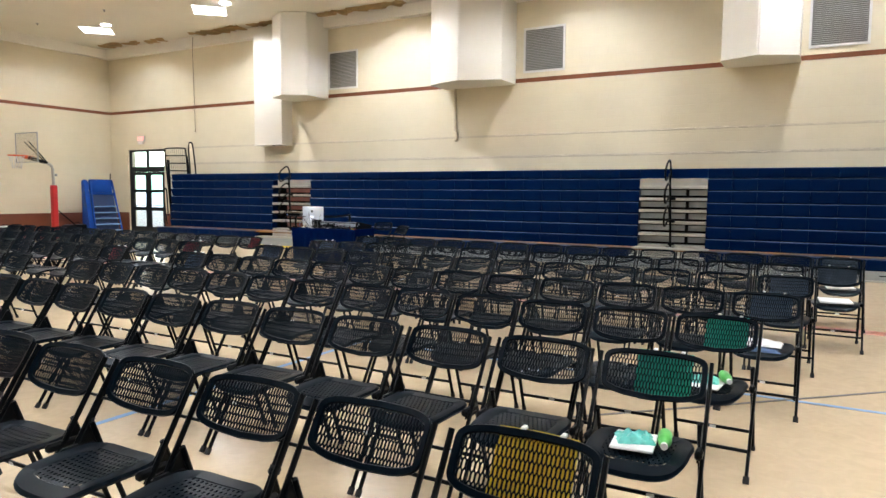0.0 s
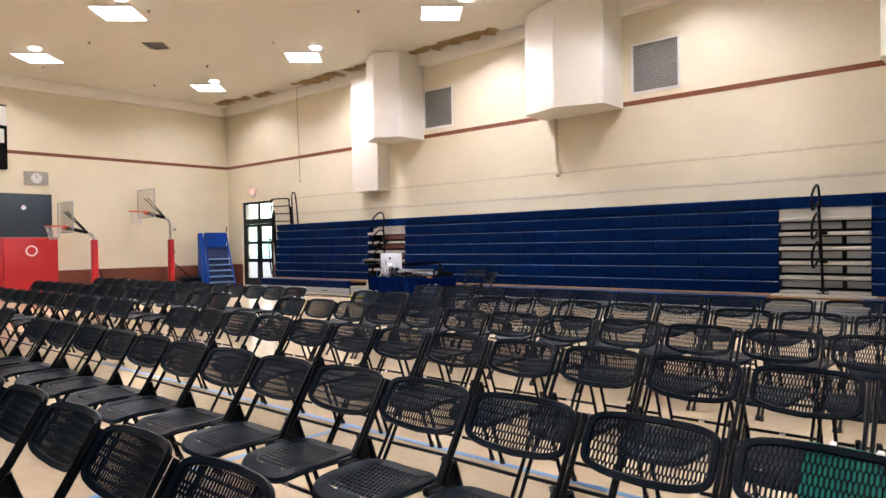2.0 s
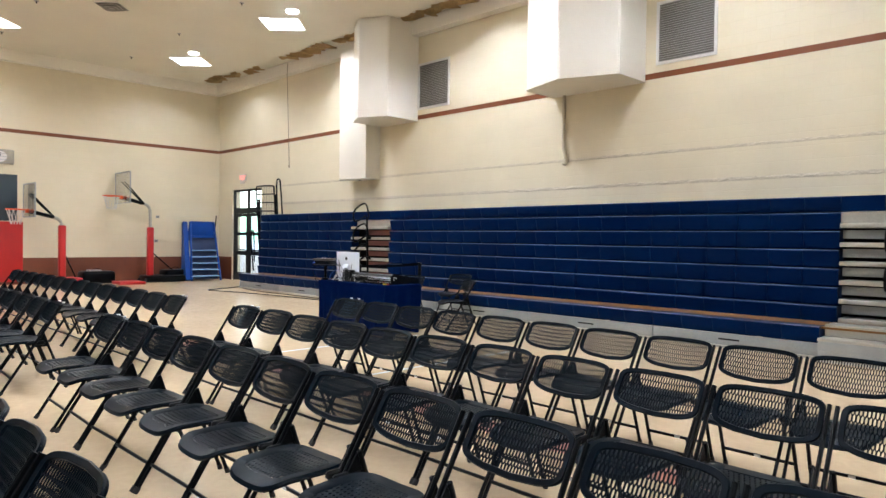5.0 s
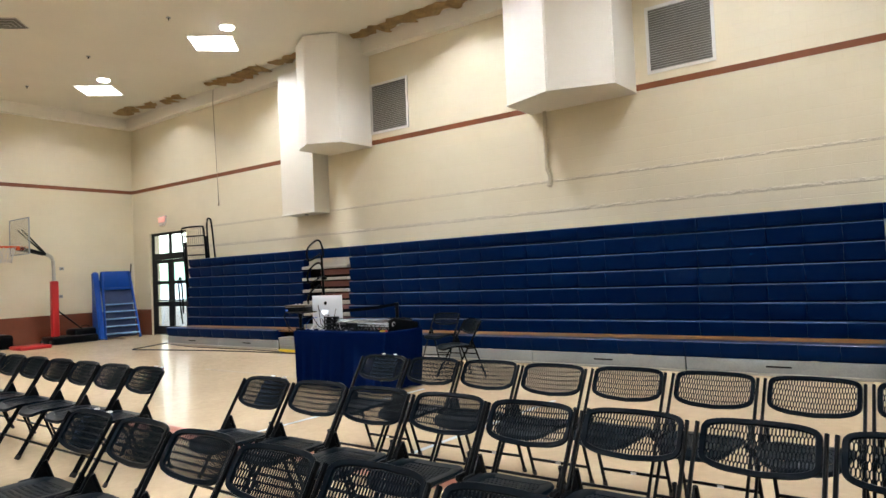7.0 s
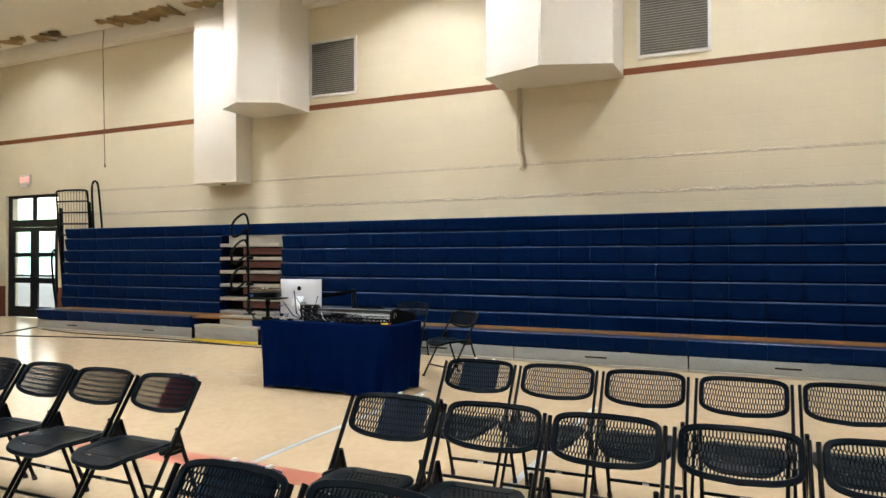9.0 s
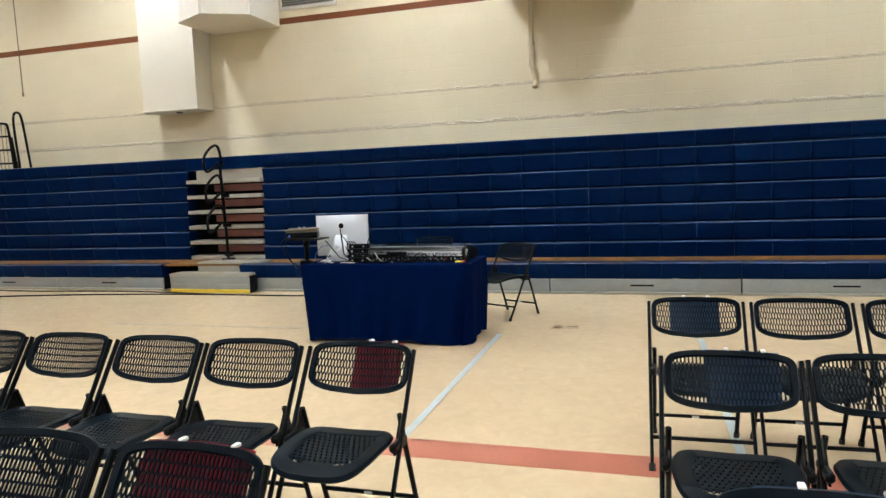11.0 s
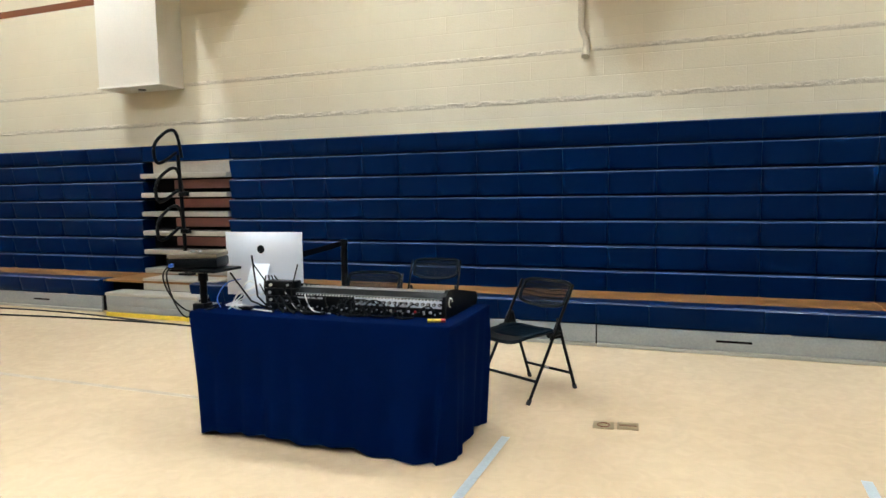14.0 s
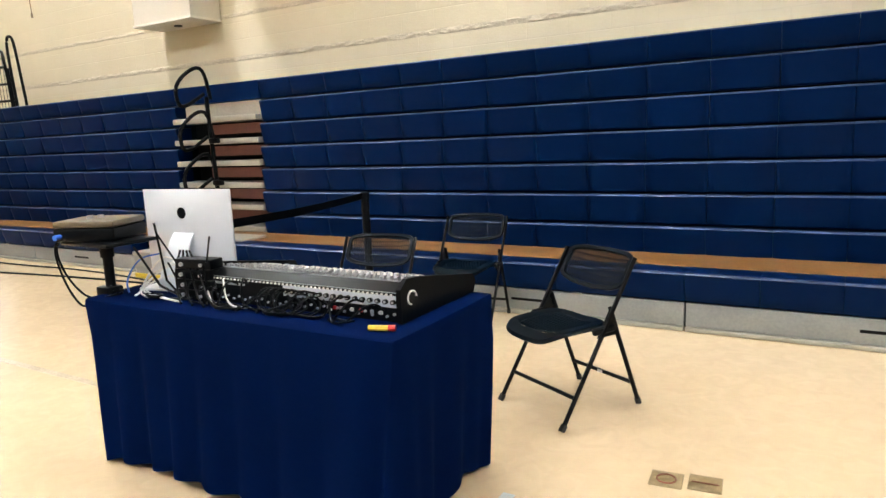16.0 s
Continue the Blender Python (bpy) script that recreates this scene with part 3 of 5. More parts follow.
fc.body, fc.size, fc.align_x, fc.extrude = "EXIT", 0.17, "CENTER", 0.002
fo = new("letters", fc)
fo.parent = e
fo.matrix_basis = pose(-20.3, Y1 - 0.064, 3.235, 90)
fc.materials.append(M_exit)


# ---- bleachers ----
BF = 14.35          # front of the closed rows
FRONT = 13.61       # front of the lowest row
PITCH, RTOP = 0.245, 1.83


def nose_mesh(name, w, h, mat):
    """One moulded seat nose: rounded top lip, face falling back, its lower corners scooped."""
    prof = [(0.20, 0.0), (0.010, 0.0), (-0.012, -0.004), (-0.021, -0.014), (-0.018, -0.05), (-0.004, -h * 0.62), (0.004, -h + 0.012), (0.016, -h), (0.20, -h)]
    bm = bmesh.new()
    x = [-w / 2, -w / 2 + 0.006, -w / 2 + 0.035, -w / 2 + 0.075, -w * 0.1, w * 0.1, w / 2 - 0.075, w / 2 - 0.035, w / 2 - 0.006, w / 2]
    lip = [0.004, 0.0, 0.0, 0.0, 0.0, 0.0, 0.0, 0.0, 0.0, 0.004]
    cut = [0.014, 0.012, 0.006, 0.0, -0.001, -0.001, 0.0, 0.006, 0.012, 0.014]
    rings = [[bm.verts.new((xx, y + (d + c * min(1.0, -z / h) ** 2 if y < 0.1 else 0), z - d * 0.4)) for y, z in prof] for xx, d, c in zip(x, lip, cut)]
    for a, b in zip(rings, rings[1:]):
        for i in range(len(prof) - 1):
            # Faces 1 and 2, the lip, take the painted highlight.
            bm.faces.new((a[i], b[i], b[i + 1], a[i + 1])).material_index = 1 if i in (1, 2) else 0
    bm.faces.new(rings[0][::-1])
    bm.faces.new(rings[-1])
    me = mesh_of(name, bm, mat, True)
    me.materials.append(M_lip_shine)
    return me


def bleacher(x0, x1, n, label, inset=0.0):
    b = thing("bleacher", label, "bleachers", "bleacher sections")
    w = (x1 - x0) / n
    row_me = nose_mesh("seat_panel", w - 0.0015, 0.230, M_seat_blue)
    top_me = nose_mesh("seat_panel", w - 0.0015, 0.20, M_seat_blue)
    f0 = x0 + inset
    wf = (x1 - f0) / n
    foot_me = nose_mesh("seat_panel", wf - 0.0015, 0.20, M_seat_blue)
    for i in range(n):
        x = x0 + w * (i + 0.5)
        for k in range(6):
            share("seat_panel", row_me, b, pose(x, BF + 0.016 * (5 - k) - 0.035, RTOP - PITCH * k))
        share("seat_panel", top_me, b, pose(x, BF + 0.05, 2.045))
        share("seat_panel", foot_me, b, pose(f0 + wf * (i + 0.5), FRONT, 0.405))
    # Near-black block and sheet stand for the shade behind the rows.
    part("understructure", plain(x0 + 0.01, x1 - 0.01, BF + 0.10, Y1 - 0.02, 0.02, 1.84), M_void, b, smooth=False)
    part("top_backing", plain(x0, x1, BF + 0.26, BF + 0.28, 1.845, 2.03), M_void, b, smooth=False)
    part("footboard", bevelled(f0, x1, FRONT + 0.045, BF + 0.09, 0.37, 0.398, 0.004), M_deck, b, "varnished brown wooden footboard")
    m = max(1, round((x1 - f0) / 2.2))
    for q in range(m):
        a, c = f0 + (x1 - f0) * q / m, f0 + (x1 - f0) * (q + 1) / m
        kp = part("kick_plate", bevelled(a + 0.006, c - 0.006, FRONT + 0.015, FRONT + 0.045, 0.035, 0.195, 0.004), M_steel_grey, b, "grey steel kick plate")
        # The slot is a thin near-black strip, its inner shade as colour.
        part("slot", plain((a + c) / 2 - 0.14, (a + c) / 2 + 0.14, FRONT + 0.0115, FRONT + 0.0135, 0.105, 0.125), M_void, kp, smooth=False)
        part("foot_rail", bevelled(a + 0.006, c - 0.006, FRONT - 0.01, FRONT + 0.045, 0.003, 0.032, 0.004), M_alu, kp, "bright aluminium foot rail")
        part("catch", bevelled((a + c) / 2 + 0.35, (a + c) / 2 + 0.43, FRONT + 0.0, FRONT + 0.035, 0.19, 0.205, 0.003), M_alu, kp)
    # One near-black filler the length of the section, for shade below the footboard.
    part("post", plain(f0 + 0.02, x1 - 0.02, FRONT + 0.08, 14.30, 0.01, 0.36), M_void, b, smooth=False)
    return b


bleacher(-17.86, -13.5, 9, "folded bleachers with dark blue moulded seat rows", 0.25)
bleacher(-12.12, -5.272, 15, "folded bleachers with dark blue moulded seat rows")
bleacher(-5.268, -3.06, 5, "folded bleachers with dark blue moulded seat rows")
bleacher(-1.7, 6.6, 18, "folded bleachers with dark blue moulded seat rows")


def rail_loop(x, y, z):
    """One bent loop of the folded handrail, square to the wall."""
    k = 1.45
    return arc([(x + 0.02, y + 0.03 * k, z - 0.33), (x, y, z), (x, y - 0.10 * k, z + 0.01), (x - 0.02, y - 0.26 * k, z - 0.17), (x - 0.02, y - 0.255 * k, z - 0.38), (x - 0.01, y - 0.20 * k, z - 0.42), (x, y - 0.02 * k, z - 0.27)], 2)


def aisle(x0, x1, xr, split):
    a = thing("bleacher_aisle", "aisle in the folded bleachers with stacked aluminium treads", "bleacher steps", "bleacher aisles")
    part("top_riser", plain(x0 + 0.15 * split, x1, BF + 0.06, BF + 0.09, 1.63, 1.835), M_alu, a, smooth=False)
    # Near-black block for the shaded depth behind the treads.
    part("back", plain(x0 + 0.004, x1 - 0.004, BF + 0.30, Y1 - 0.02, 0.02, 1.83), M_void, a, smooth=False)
    part("top_panel", plain(x0 + 0.002, x1 - 0.002, BF + 0.042, BF + 0.24, 1.845, 2.04), M_seat_blue, a, smooth=False)
    for k in range(6):
        z = 1.655 - PITCH * k
        part("tread", bevelled(x0 + 0.01, x1 - 0.01, BF - 0.03, BF + 0.28, z - 0.03, z + 0.03, 0.006), M_alu, a, "aluminium tread")
        if k < 5:
            part("riser_board", plain(x0 + 0.42 * split + 0.01, x1 - 0.012, BF + 0.12, BF + 0.14, z - 0.165, z - 0.055), M_pinkboard if split else M_steel_grey, a, smooth=False)
            if not split:
                part("bracket", plain(x1 - 0.42, x1 - 0.36, BF + 0.07, BF + 0.115, z - 0.19, z - 0.03), M_void, a, smooth=False)
    part("footboard", plain(x0, x1, 13.70, BF + 0.05, 0.37, 0.395), M_deck, a, smooth=False)
    h = thing("aisle_rail", "black tubular handrail folded in the bleacher aisle", "handrail", "aisle rails")
    y = BF - 0.10
    part("post", pipe(arc([(xr + 0.05, y, 0.42), (xr + 0.03, y, 1.2), (xr + 0.0, y, 1.9)], 2), 0.024, 8), M_black, h)
    for k in range(3):
        part("loop", pipe(rail_loop(xr, y - 0.004 * k, 2.20 - 0.465 * k), 0.021, 8), M_black, h)
        part("clamp", bevelled(xr - 0.0, xr + 0.13, y - 0.03, y + 0.03, 1.42 - 0.465 * k - 0.03, 1.42 - 0.465 * k + 0.03, 0.01), M_black, h)
    part("base_plate", bevelled(xr - 0.03, xr + 0.13, y - 0.06, y + 0.13, 0.398, 0.43, 0.005), M_black, h)


aisle(-13.5, -12.12, -12.79, 1)
aisle(-3.06, -1.7, -2.42, 0)


def front_step(x0, x1, inset, strip):
    s = thing("front_step", "grey steel two-tread step unit before the bleacher aisle", "step unit", "front steps")
    part("lower_tread", bevelled(x0, x1, 13.42, 13.70, 0.25, 0.285, 0.006), M_alu, s)
    part("upper_tread", bevelled(x0 + inset, x1 + 0.02, 13.705, 14.05, 0.40, 0.425, 0.006), M_alu, s)
    part("riser", plain(x0 + inset, x1 + 0.02, 13.72, 13.74, 0.285, 0.40), M_alu, s, smooth=False)
    part("front_panel", bevelled(x0 + 0.004, x1 - 0.004, 13.432, 13.452, 0.13, 0.248, 0.004), M_steel_grey, s)
    part("front_panel", bevelled(x0 + 0.004, x1 - 0.004, 13.438, 13.456, 0.055, 0.128, 0.004), M_steel_grey, s)
    part("safety_strip", bevelled(x0, x1, 13.425, 13.45, 0.004, 0.052, 0.004), strip, s, "yellow safety strip" if strip is M_yellow else "")
    part("side", plain(x1 - 0.003, x1 + 0.012, 13.452, 13.70, 0.004, 0.248), M_void, s, smooth=False)
    part("side", plain(x0, x0 + 0.015, 13.46, 13.70, 0.004, 0.248), M_void, s, smooth=False)


front_step(-13.22, -11.86, 0.3, M_yellow)
front_step(-3.03, -1.6, 0.0, M_alu)

# folded guard rails at the end of the bleachers
g = thing("guard_rail", "black tubular guard rail folded at the end of the bleachers", "guard rail")
gy = 14.45
part("frame", pipe(arc([(-18.02, gy, 1.0), (-18.24, gy, 2.82), (-18.2, gy, 2.88), (-17.30, gy, 2.86), (-17.24, gy, 2.80), (-17.16, gy, 1.85)], 2), 0.022, 8), M_black, g)
for k in range(4):
    part("rail", pipe(((-18.20 + 0.03 * k, gy, 2.64 - 0.24 * k), (-17.23, gy, 2.62 - 0.24 * k)), 0.018, 8), M_black, g)
for k in range(10):
    part("baluster", pipe(((-18.09 + 0.085 * k, gy + 0.02, 1.85), (-18.16 + 0.092 * k, gy + 0.02, 2.85)), 0.006, 6), M_balu, g)
part("post", pipe(((-18.0, gy + 0.03, 0.45), (-18.12, gy + 0.03, 2.5)), 0.04, 8), M_black, g)
part("post", pipe(((-17.14, gy + 0.03, 1.86), (-17.24, gy + 0.03, 2.6)), 0.035, 8), M_black, g)
part("loop", pipe(arc([(-17.05, gy, 2.05), (-17.12, gy, 2.85), (-17.08, gy, 3.03), (-16.95, gy, 3.02), (-16.90, gy, 2.85), (-16.80, gy, 2.05)], 3), 0.021, 8), M_black, g)
part("side_rail", pipe(arc([(-17.80, gy - 0.3, 0.45), (-17.86, gy - 0.3, 0.7), (-17.96, gy - 0.3, 1.45), (-17.88, gy - 0.3, 1.62), (-17.80, gy - 0.3, 1.55), (-17.76, gy - 0.3, 0.7)], 3), 0.02, 8), M_black, g)


# ---- folding chair ----
LEAN_A = math.atan2(0.477, 0.757)
SL, CL = math.sin(LEAN_A), math.cos(LEAN_A)


def honeycomb(bm, inside, place, u0, u1, v0, v1, w, h, wall, wall_v, thick, back=True):
    """A pierced sheet: tall hexagonal slots in rows set off by half a slot. place maps (u, v, depth) to the chair."""
    s = h * 0.16
    rows = int((v1 - v0) / h) + 2
    cols = int((u1 - u0) / w) + 2
    for j in range(rows):
        for i in range(cols):
            cu, cv = u0 + (i + 0.5 * (j % 2)) * w, v0 + j * h
            if not inside(cu, cv):
                continue
            hexa = ((0, h / 2 + s), (w / 2, h / 2 - s), (w / 2, -h / 2 + s), (0, -h / 2 - s), (-w / 2, -h / 2 + s), (-w / 2, h / 2 - s))
            ku, kv = 1 - 2 * wall / w, 1 - 2 * wall_v / h
            rings = []
            for d in ((0, thick) if back else (0,)):
                rings.append(([bm.verts.new(place(cu + a, cv + b, d)) for a, b in hexa], [bm.verts.new(place(cu + a * ku, cv + b * kv, d)) for a, b in hexa]))
            o, n_ = rings[0]
            if back:
                o2, n2 = rings[1]
            else:
                n2 = [bm.verts.new(place(cu + a * ku, cv + b * kv, thick)) for a, b in hexa]
            for k in range(6):
                q = (k + 1) % 6
                bm.faces.new((o[k], o[q], n_[q], n_[k]))
                bm.faces.new((n_[k], n_[q], n2[q], n2[k]))
                if back:
                    bm.faces.new((o2[q], o2[k], n2[k], n2[q]))


def rim(bm, outline, place, width, d0, d1):
    """A rounded band along a closed outline of (u, v), growing inwards."""
    n = len(outline)
    cu, cv = sum(p[0] for p in outline) / n, sum(p[1] for p in outline) / n
    sec = ((0.0, 0.5), (0.12, 0.0), (0.88, 0.0), (1.0, 0.3), (1.0, 0.7), (0.88, 1.0), (0.12, 1.0))
    rings = []
    for k, (u, v) in enumerate(outline):
        a, b = outline[k - 1], outline[(k + 1) % n]
        t = Vector((b[0] - a[0], b[1] - a[1])).normalized()
        nrm = Vector((-t.y, t.x))
        if nrm.dot(Vector((cu - u, cv - v))) < 0:
            nrm = -nrm
        rings.append([bm.verts.new(place(u + nrm.x * width * f, v + nrm.y * width * f, d0 + (d1 - d0) * g_)) for f, g_ in sec])
    for k in range(n):
        a, b = rings[k], rings[(k + 1) % n]
        for i in range(len(sec)):
            q = (i + 1) % len(sec)
            bm.faces.new((a[i], a[q], b[q], b[i]))


BH = 0.225          # backrest half width


BC = 0.168          # middle of the backrest above its foot


def back_half(u):
    return 0.096 + 0.021 * (1 - (u / BH) ** 2)


def back_outline(n=44):
    out = []
    for k in range(n):
        t = math.tau * k / n
        c, s = math.cos(t), math.sin(t)
        u = BH * math.copysign(abs(c) ** 0.34, c)
        out.append((u, BC + back_half(u) * math.copysign(abs(s) ** 0.34, s)))
    return out


def back_place(u, v, d):
    bow = 0.030 * (1 - (u / BH) ** 2) + 0.006
    z0, y0 = 0.553, -0.24 + 0.477 * 0.553 / 0.757
    return (u, y0 + v * SL + (bow + d) * CL, z0 + v * CL - (bow + d) * SL)


def seat_outline(n=44):
    out = []
    for k in range(n):
        t = math.tau * k / n
        c, s = math.cos(t), math.sin(t)
        u = 0.208 * math.copysign(abs(c) ** 0.5, c) * (1.0 if s > 0 else 0.97)
        out.append((u, -0.068 + 0.205 * math.copysign(abs(s) ** 0.55, s)))
    return out


def seat_place(u, v, d):
    roll = max(0.0, (-v - 0.16) / 0.11)
    return (u, v, 0.452 - 0.016 * (1 - (u / 0.21) ** 2) - 0.030 * roll ** 2 + 0.03 * max(0, v) - d)


def chair_meshes():
    bm = bmesh.new()
    honeycomb(bm, lambda u, v: abs(u / (BH - 0.018)) ** 8 + abs((v - BC) / (back_half(u) - 0.014)) ** 8 < 1,
              lambda u, v, d: back_place(max(-BH + 0.012, min(BH - 0.012, u)), max(BC - back_half(u) + 0.01, min(BC + back_half(u) - 0.01, v)), d),
              -0.214, 0.22, BC - 0.114, BC + 0.12, 0.0138, 0.0310, 0.0027, 0.0021, 0.0042, False)
    bmesh.ops.remove_doubles(bm, verts=bm.verts[:], dist=0.0002)
    rim(bm, back_outline(), back_place, 0.026, -0.006, 0.012)
    back = mesh_of("backrest", bm, M_chair, True)
    bm = bmesh.new()
    honeycomb(bm, lambda u, v: abs(u / 0.150) ** 4 + abs((v + 0.065) / 0.150) ** 4 < 1, seat_place, -0.17, 0.17, -0.24, 0.10, 0.0215, 0.027, 0.0068, 0.0070, 0.006, False)
    bmesh.ops.remove_doubles(bm, verts=bm.verts[:], dist=0.0002)
    rim(bm, seat_outline(), seat_place, 0.072, -0.002, 0.022)
    seat = mesh_of("seat", bm, M_chair, True)
    return back, seat


BACK_ME, SEAT_ME = chair_meshes()


def build_chair(label, group):
    c = thing("folding_chair", label, "chair", group)
    share("backrest", BACK_ME, c, Matrix())
    share("seat", SEAT_ME, c, Matrix())
    yz = lambda z: -0.24 + 0.477 * z / 0.757
    for s in (-1, 1):
        x = 0.237 * s
        leg = part("front_leg", pipe(((x, yz(0.015), 0.015), (x, yz(0.40), 0.40), (x, yz(0.755), 0.755)), 0.0125, 8, flat=0.75), M_black, c)
        part("foot", pipe(((x, yz(0.0) - 0.002, 0.001), (x, yz(0.03), 0.03)), 0.016, 8), M_rubber, leg)
        xr = 0.214 * s
        leg = part("rear_leg", pipe(((xr, 0.285, 0.015), (xr, 0.14, 0.40), (xr, 0.095, 0.53)), 0.0115, 8), M_black, c)
        part("foot", pipe(((xr, 0.290, 0.001), (xr, 0.280, 0.03)), 0.0155, 8), M_rubber, leg)
        part("hinge", bevelled(min(xr, x) - 0.004, max(xr, x) + 0.004, -0.03, 0.11, 0.415, 0.452, 0.01, 1), M_black, c)
        bk = bmesh.new()
        tri = ((0.094, 0.535), (0.004, 0.395), (0.142, 0.395))
        lo = [bk.verts.new((xr + 0.006 * s - 0.004, y, z)) for y, z in tri]
        hi = [bk.verts.new((xr + 0.006 * s + 0.004, y, z)) for y, z in tri]
        for k in range(3):
            bk.faces.new((lo[k], lo[(k + 1) % 3], hi[(k + 1) % 3], hi[k]))
        bk.faces.new(lo)
        bk.faces.new(hi[::-1])
        part("bracket", bk, M_black, c, smooth=False)
    part("stretcher", pipe(((-0.235, yz(0.14), 0.14), (0.235, yz(0.14), 0.14)), 0.010, 6), M_black, c)
    bar = part("stretcher", pipe(((-0.213, 0.245, 0.12), (0.213, 0.245, 0.12)), 0.010, 6), M_black, c)
    part("sticker", bevelled(-0.018, 0.018, 0.2325, 0.2345, 0.112, 0.128, 0.0008, 1), M_paper, bar, "small white sticker")
    return c


proto = build_chair("black folding chair with a pierced plastic seat and back", "rows of folding chairs")

# top y of the row's backs, x of the row's first left edge, spacing, number
RIGHT = [(8.79, -6.36, 0.514, 14), (7.60, -6.33, 0.507, 14), (6.41, -6.27, 0.511, 13), (5.11, -6.21, 0.500, 13), (3.91, -6.34, 0.4955, 13), (2.78, -6.27, 0.525, 12), (1.52, -6.59, 0.545, 12)]
LEFT = [(7.55, -7.27, 0.51, 14), (6.40, -7.25, 0.51, 14), (5.2, -7.27, 0.51, 14), (4.0, -7.25, 0.51, 13), (2.85, -7.25, 0.51, 12)]
rnd = random.Random(5)
first = True
ends = {}
for r, (yt, xl, p, n) in enumerate(RIGHT):
    for i in range(n):
        m = pose(xl + 0.25 + p * i, yt - 0.237 + rnd.uniform(-0.012, 0.012), 0, 0, 0, rnd.uniform(-1.6, 1.6))
        if first:
            proto.matrix_basis, first = m, False
        else:
            copy_thing(proto, m)
        ends["R", r, i] = m
for r, (yt, xr, p, n) in enumerate(LEFT):
    for i in range(n):
        m = pose(xr - 0.25 - p * i, yt - 0.237 + rnd.uniform(-0.012, 0.012), 0, 0, 0, rnd.uniform(-1.6, 1.6))
        copy_thing(proto, m)
        ends["L", r, i] = m
DESK_CHAIRS = [pose(-7.828, 12.138, 0, 0, 0, -27.5), pose(-9.02, 13.288, 0, 0, 0, 8), pose(-9.12, 12.218, 0, 0, 0, 12)]
for m in DESK_CHAIRS:
    tagged(copy_thing(proto, m), "black folding chair behind the sound desk", group="chairs at the sound desk")


def back_cloth(m, colour, u0, u1):
    """A fabric panel hung behind a chair's back, clipped over its top."""
    c = thing("seat_cover", colour + " fabric panel clipped behind the chair back", "fabric panel", "fabric panels", m)
    bm = bmesh.new()
    rows = []
    for j in range(9):
        row = []
        for i in range(11):
            u = u0 + (u1 - u0) * i / 10
            v = BC - 0.088 + (back_half(u) + 0.002 + 0.088) * j / 8
            row.append(bm.verts.new(back_place(u, v, 0.0085 + 0.002 * math.sin(i * 1.3 + j * 0.5))))
        rows.append(row)
    for a, b in zip(rows, rows[1:]):
        for i in range(10):
            bm.faces.new((a[i], a[i + 1], b[i + 1], b[i]))
    bmesh.ops.solidify(bm, geom=bm.faces[:], thickness=-0.003)
    part("fabric", bm, CLOTHS[colour], c)
    for u in (u0 + 0.3 * (u1 - u0), u0 + 0.8 * (u1 - u0)):
        q = Vector(back_place(u, BC + back_half(u) + 0.002, 0.004))
        part("clip", bevelled(q.x - 0.008, q.x + 0.008, q.y - 0.012, q.y + 0.014, q.z - 0.004, q.z + 0.006, 0.002, 1), M_paper, c, "small white clip")


for key, col, u0, u1 in ((("R", 6, 11), "yellow", -0.10, 0.15), (("R", 5, 11), "green", -0.08, 0.16), (("R", 4, 12), "green", -0.06, 0.17), (("R", 3, 12), "grey", -0.10, 0.17),
                         (("R", 2, 12), "grey", -0.12, 0.18), (("R", 1, 13), "grey", -0.16, 0.18), (("R", 0, 13), "grey", -0.18, 0.18), (("R", 0, 0), "navy", -0.13, 0.12),
                         (("R", 1, 0), "navy", -0.08, 0.17), (("R", 2, 0), "navy", -0.14, 0.17), (("R", 3, 0), "navy", -0.10, 0.16), (("L", 0, 0), "dark red", -0.04, 0.18),
                         (("L", 1, 0), "dark red", -0.16, 0.18), (("L", 2, 0), "dark red", -0.10, 0.18)):
    back_cloth(ends[key], col, u0, u1)


# ---- things left on seats ----
def flat_pack(m, name, label, category, w, d, h, mat):
    o = thing(name, label, category, m=m)
    part("sheet", bevelled(-w / 2, w / 2, -d / 2, d / 2, 0, h, min(0.004, h * 0.4), 1), mat, o)
    return o


def bottle(m):
    o = thing("bottle", "small green plastic bottle lying on a chair seat", "bottle", "green bottles", m)
    prof = ((0, 0.0), (0.026, 0.004), (0.029, 0.02), (0.027, 0.045), (0.029, 0.07), (0.026, 0.10), (0.013, 0.125), (0.012, 0.14))
    bm = bmesh.new()
    rings = [[bm.verts.new((z - 0.08, max(r, 0.001) * math.cos(k * math.tau / 14), max(r, 0.001) * math.sin(k * math.tau / 14))) for k in range(14)] for r, z in prof]
    for a, b in zip(rings, rings[1:]):
        for k in range(14):
            bm.faces.new((a[k], a[(k + 1) % 14], b[(k + 1) % 14], b[k]))
    bm.faces.new(rings[-1])
    part("body", bm, M_bottle, o)
    part("cap", pipe(((0.058, 0, 0), (0.076, 0, 0)), 0.014, 10), M_paper, o, "white cap")


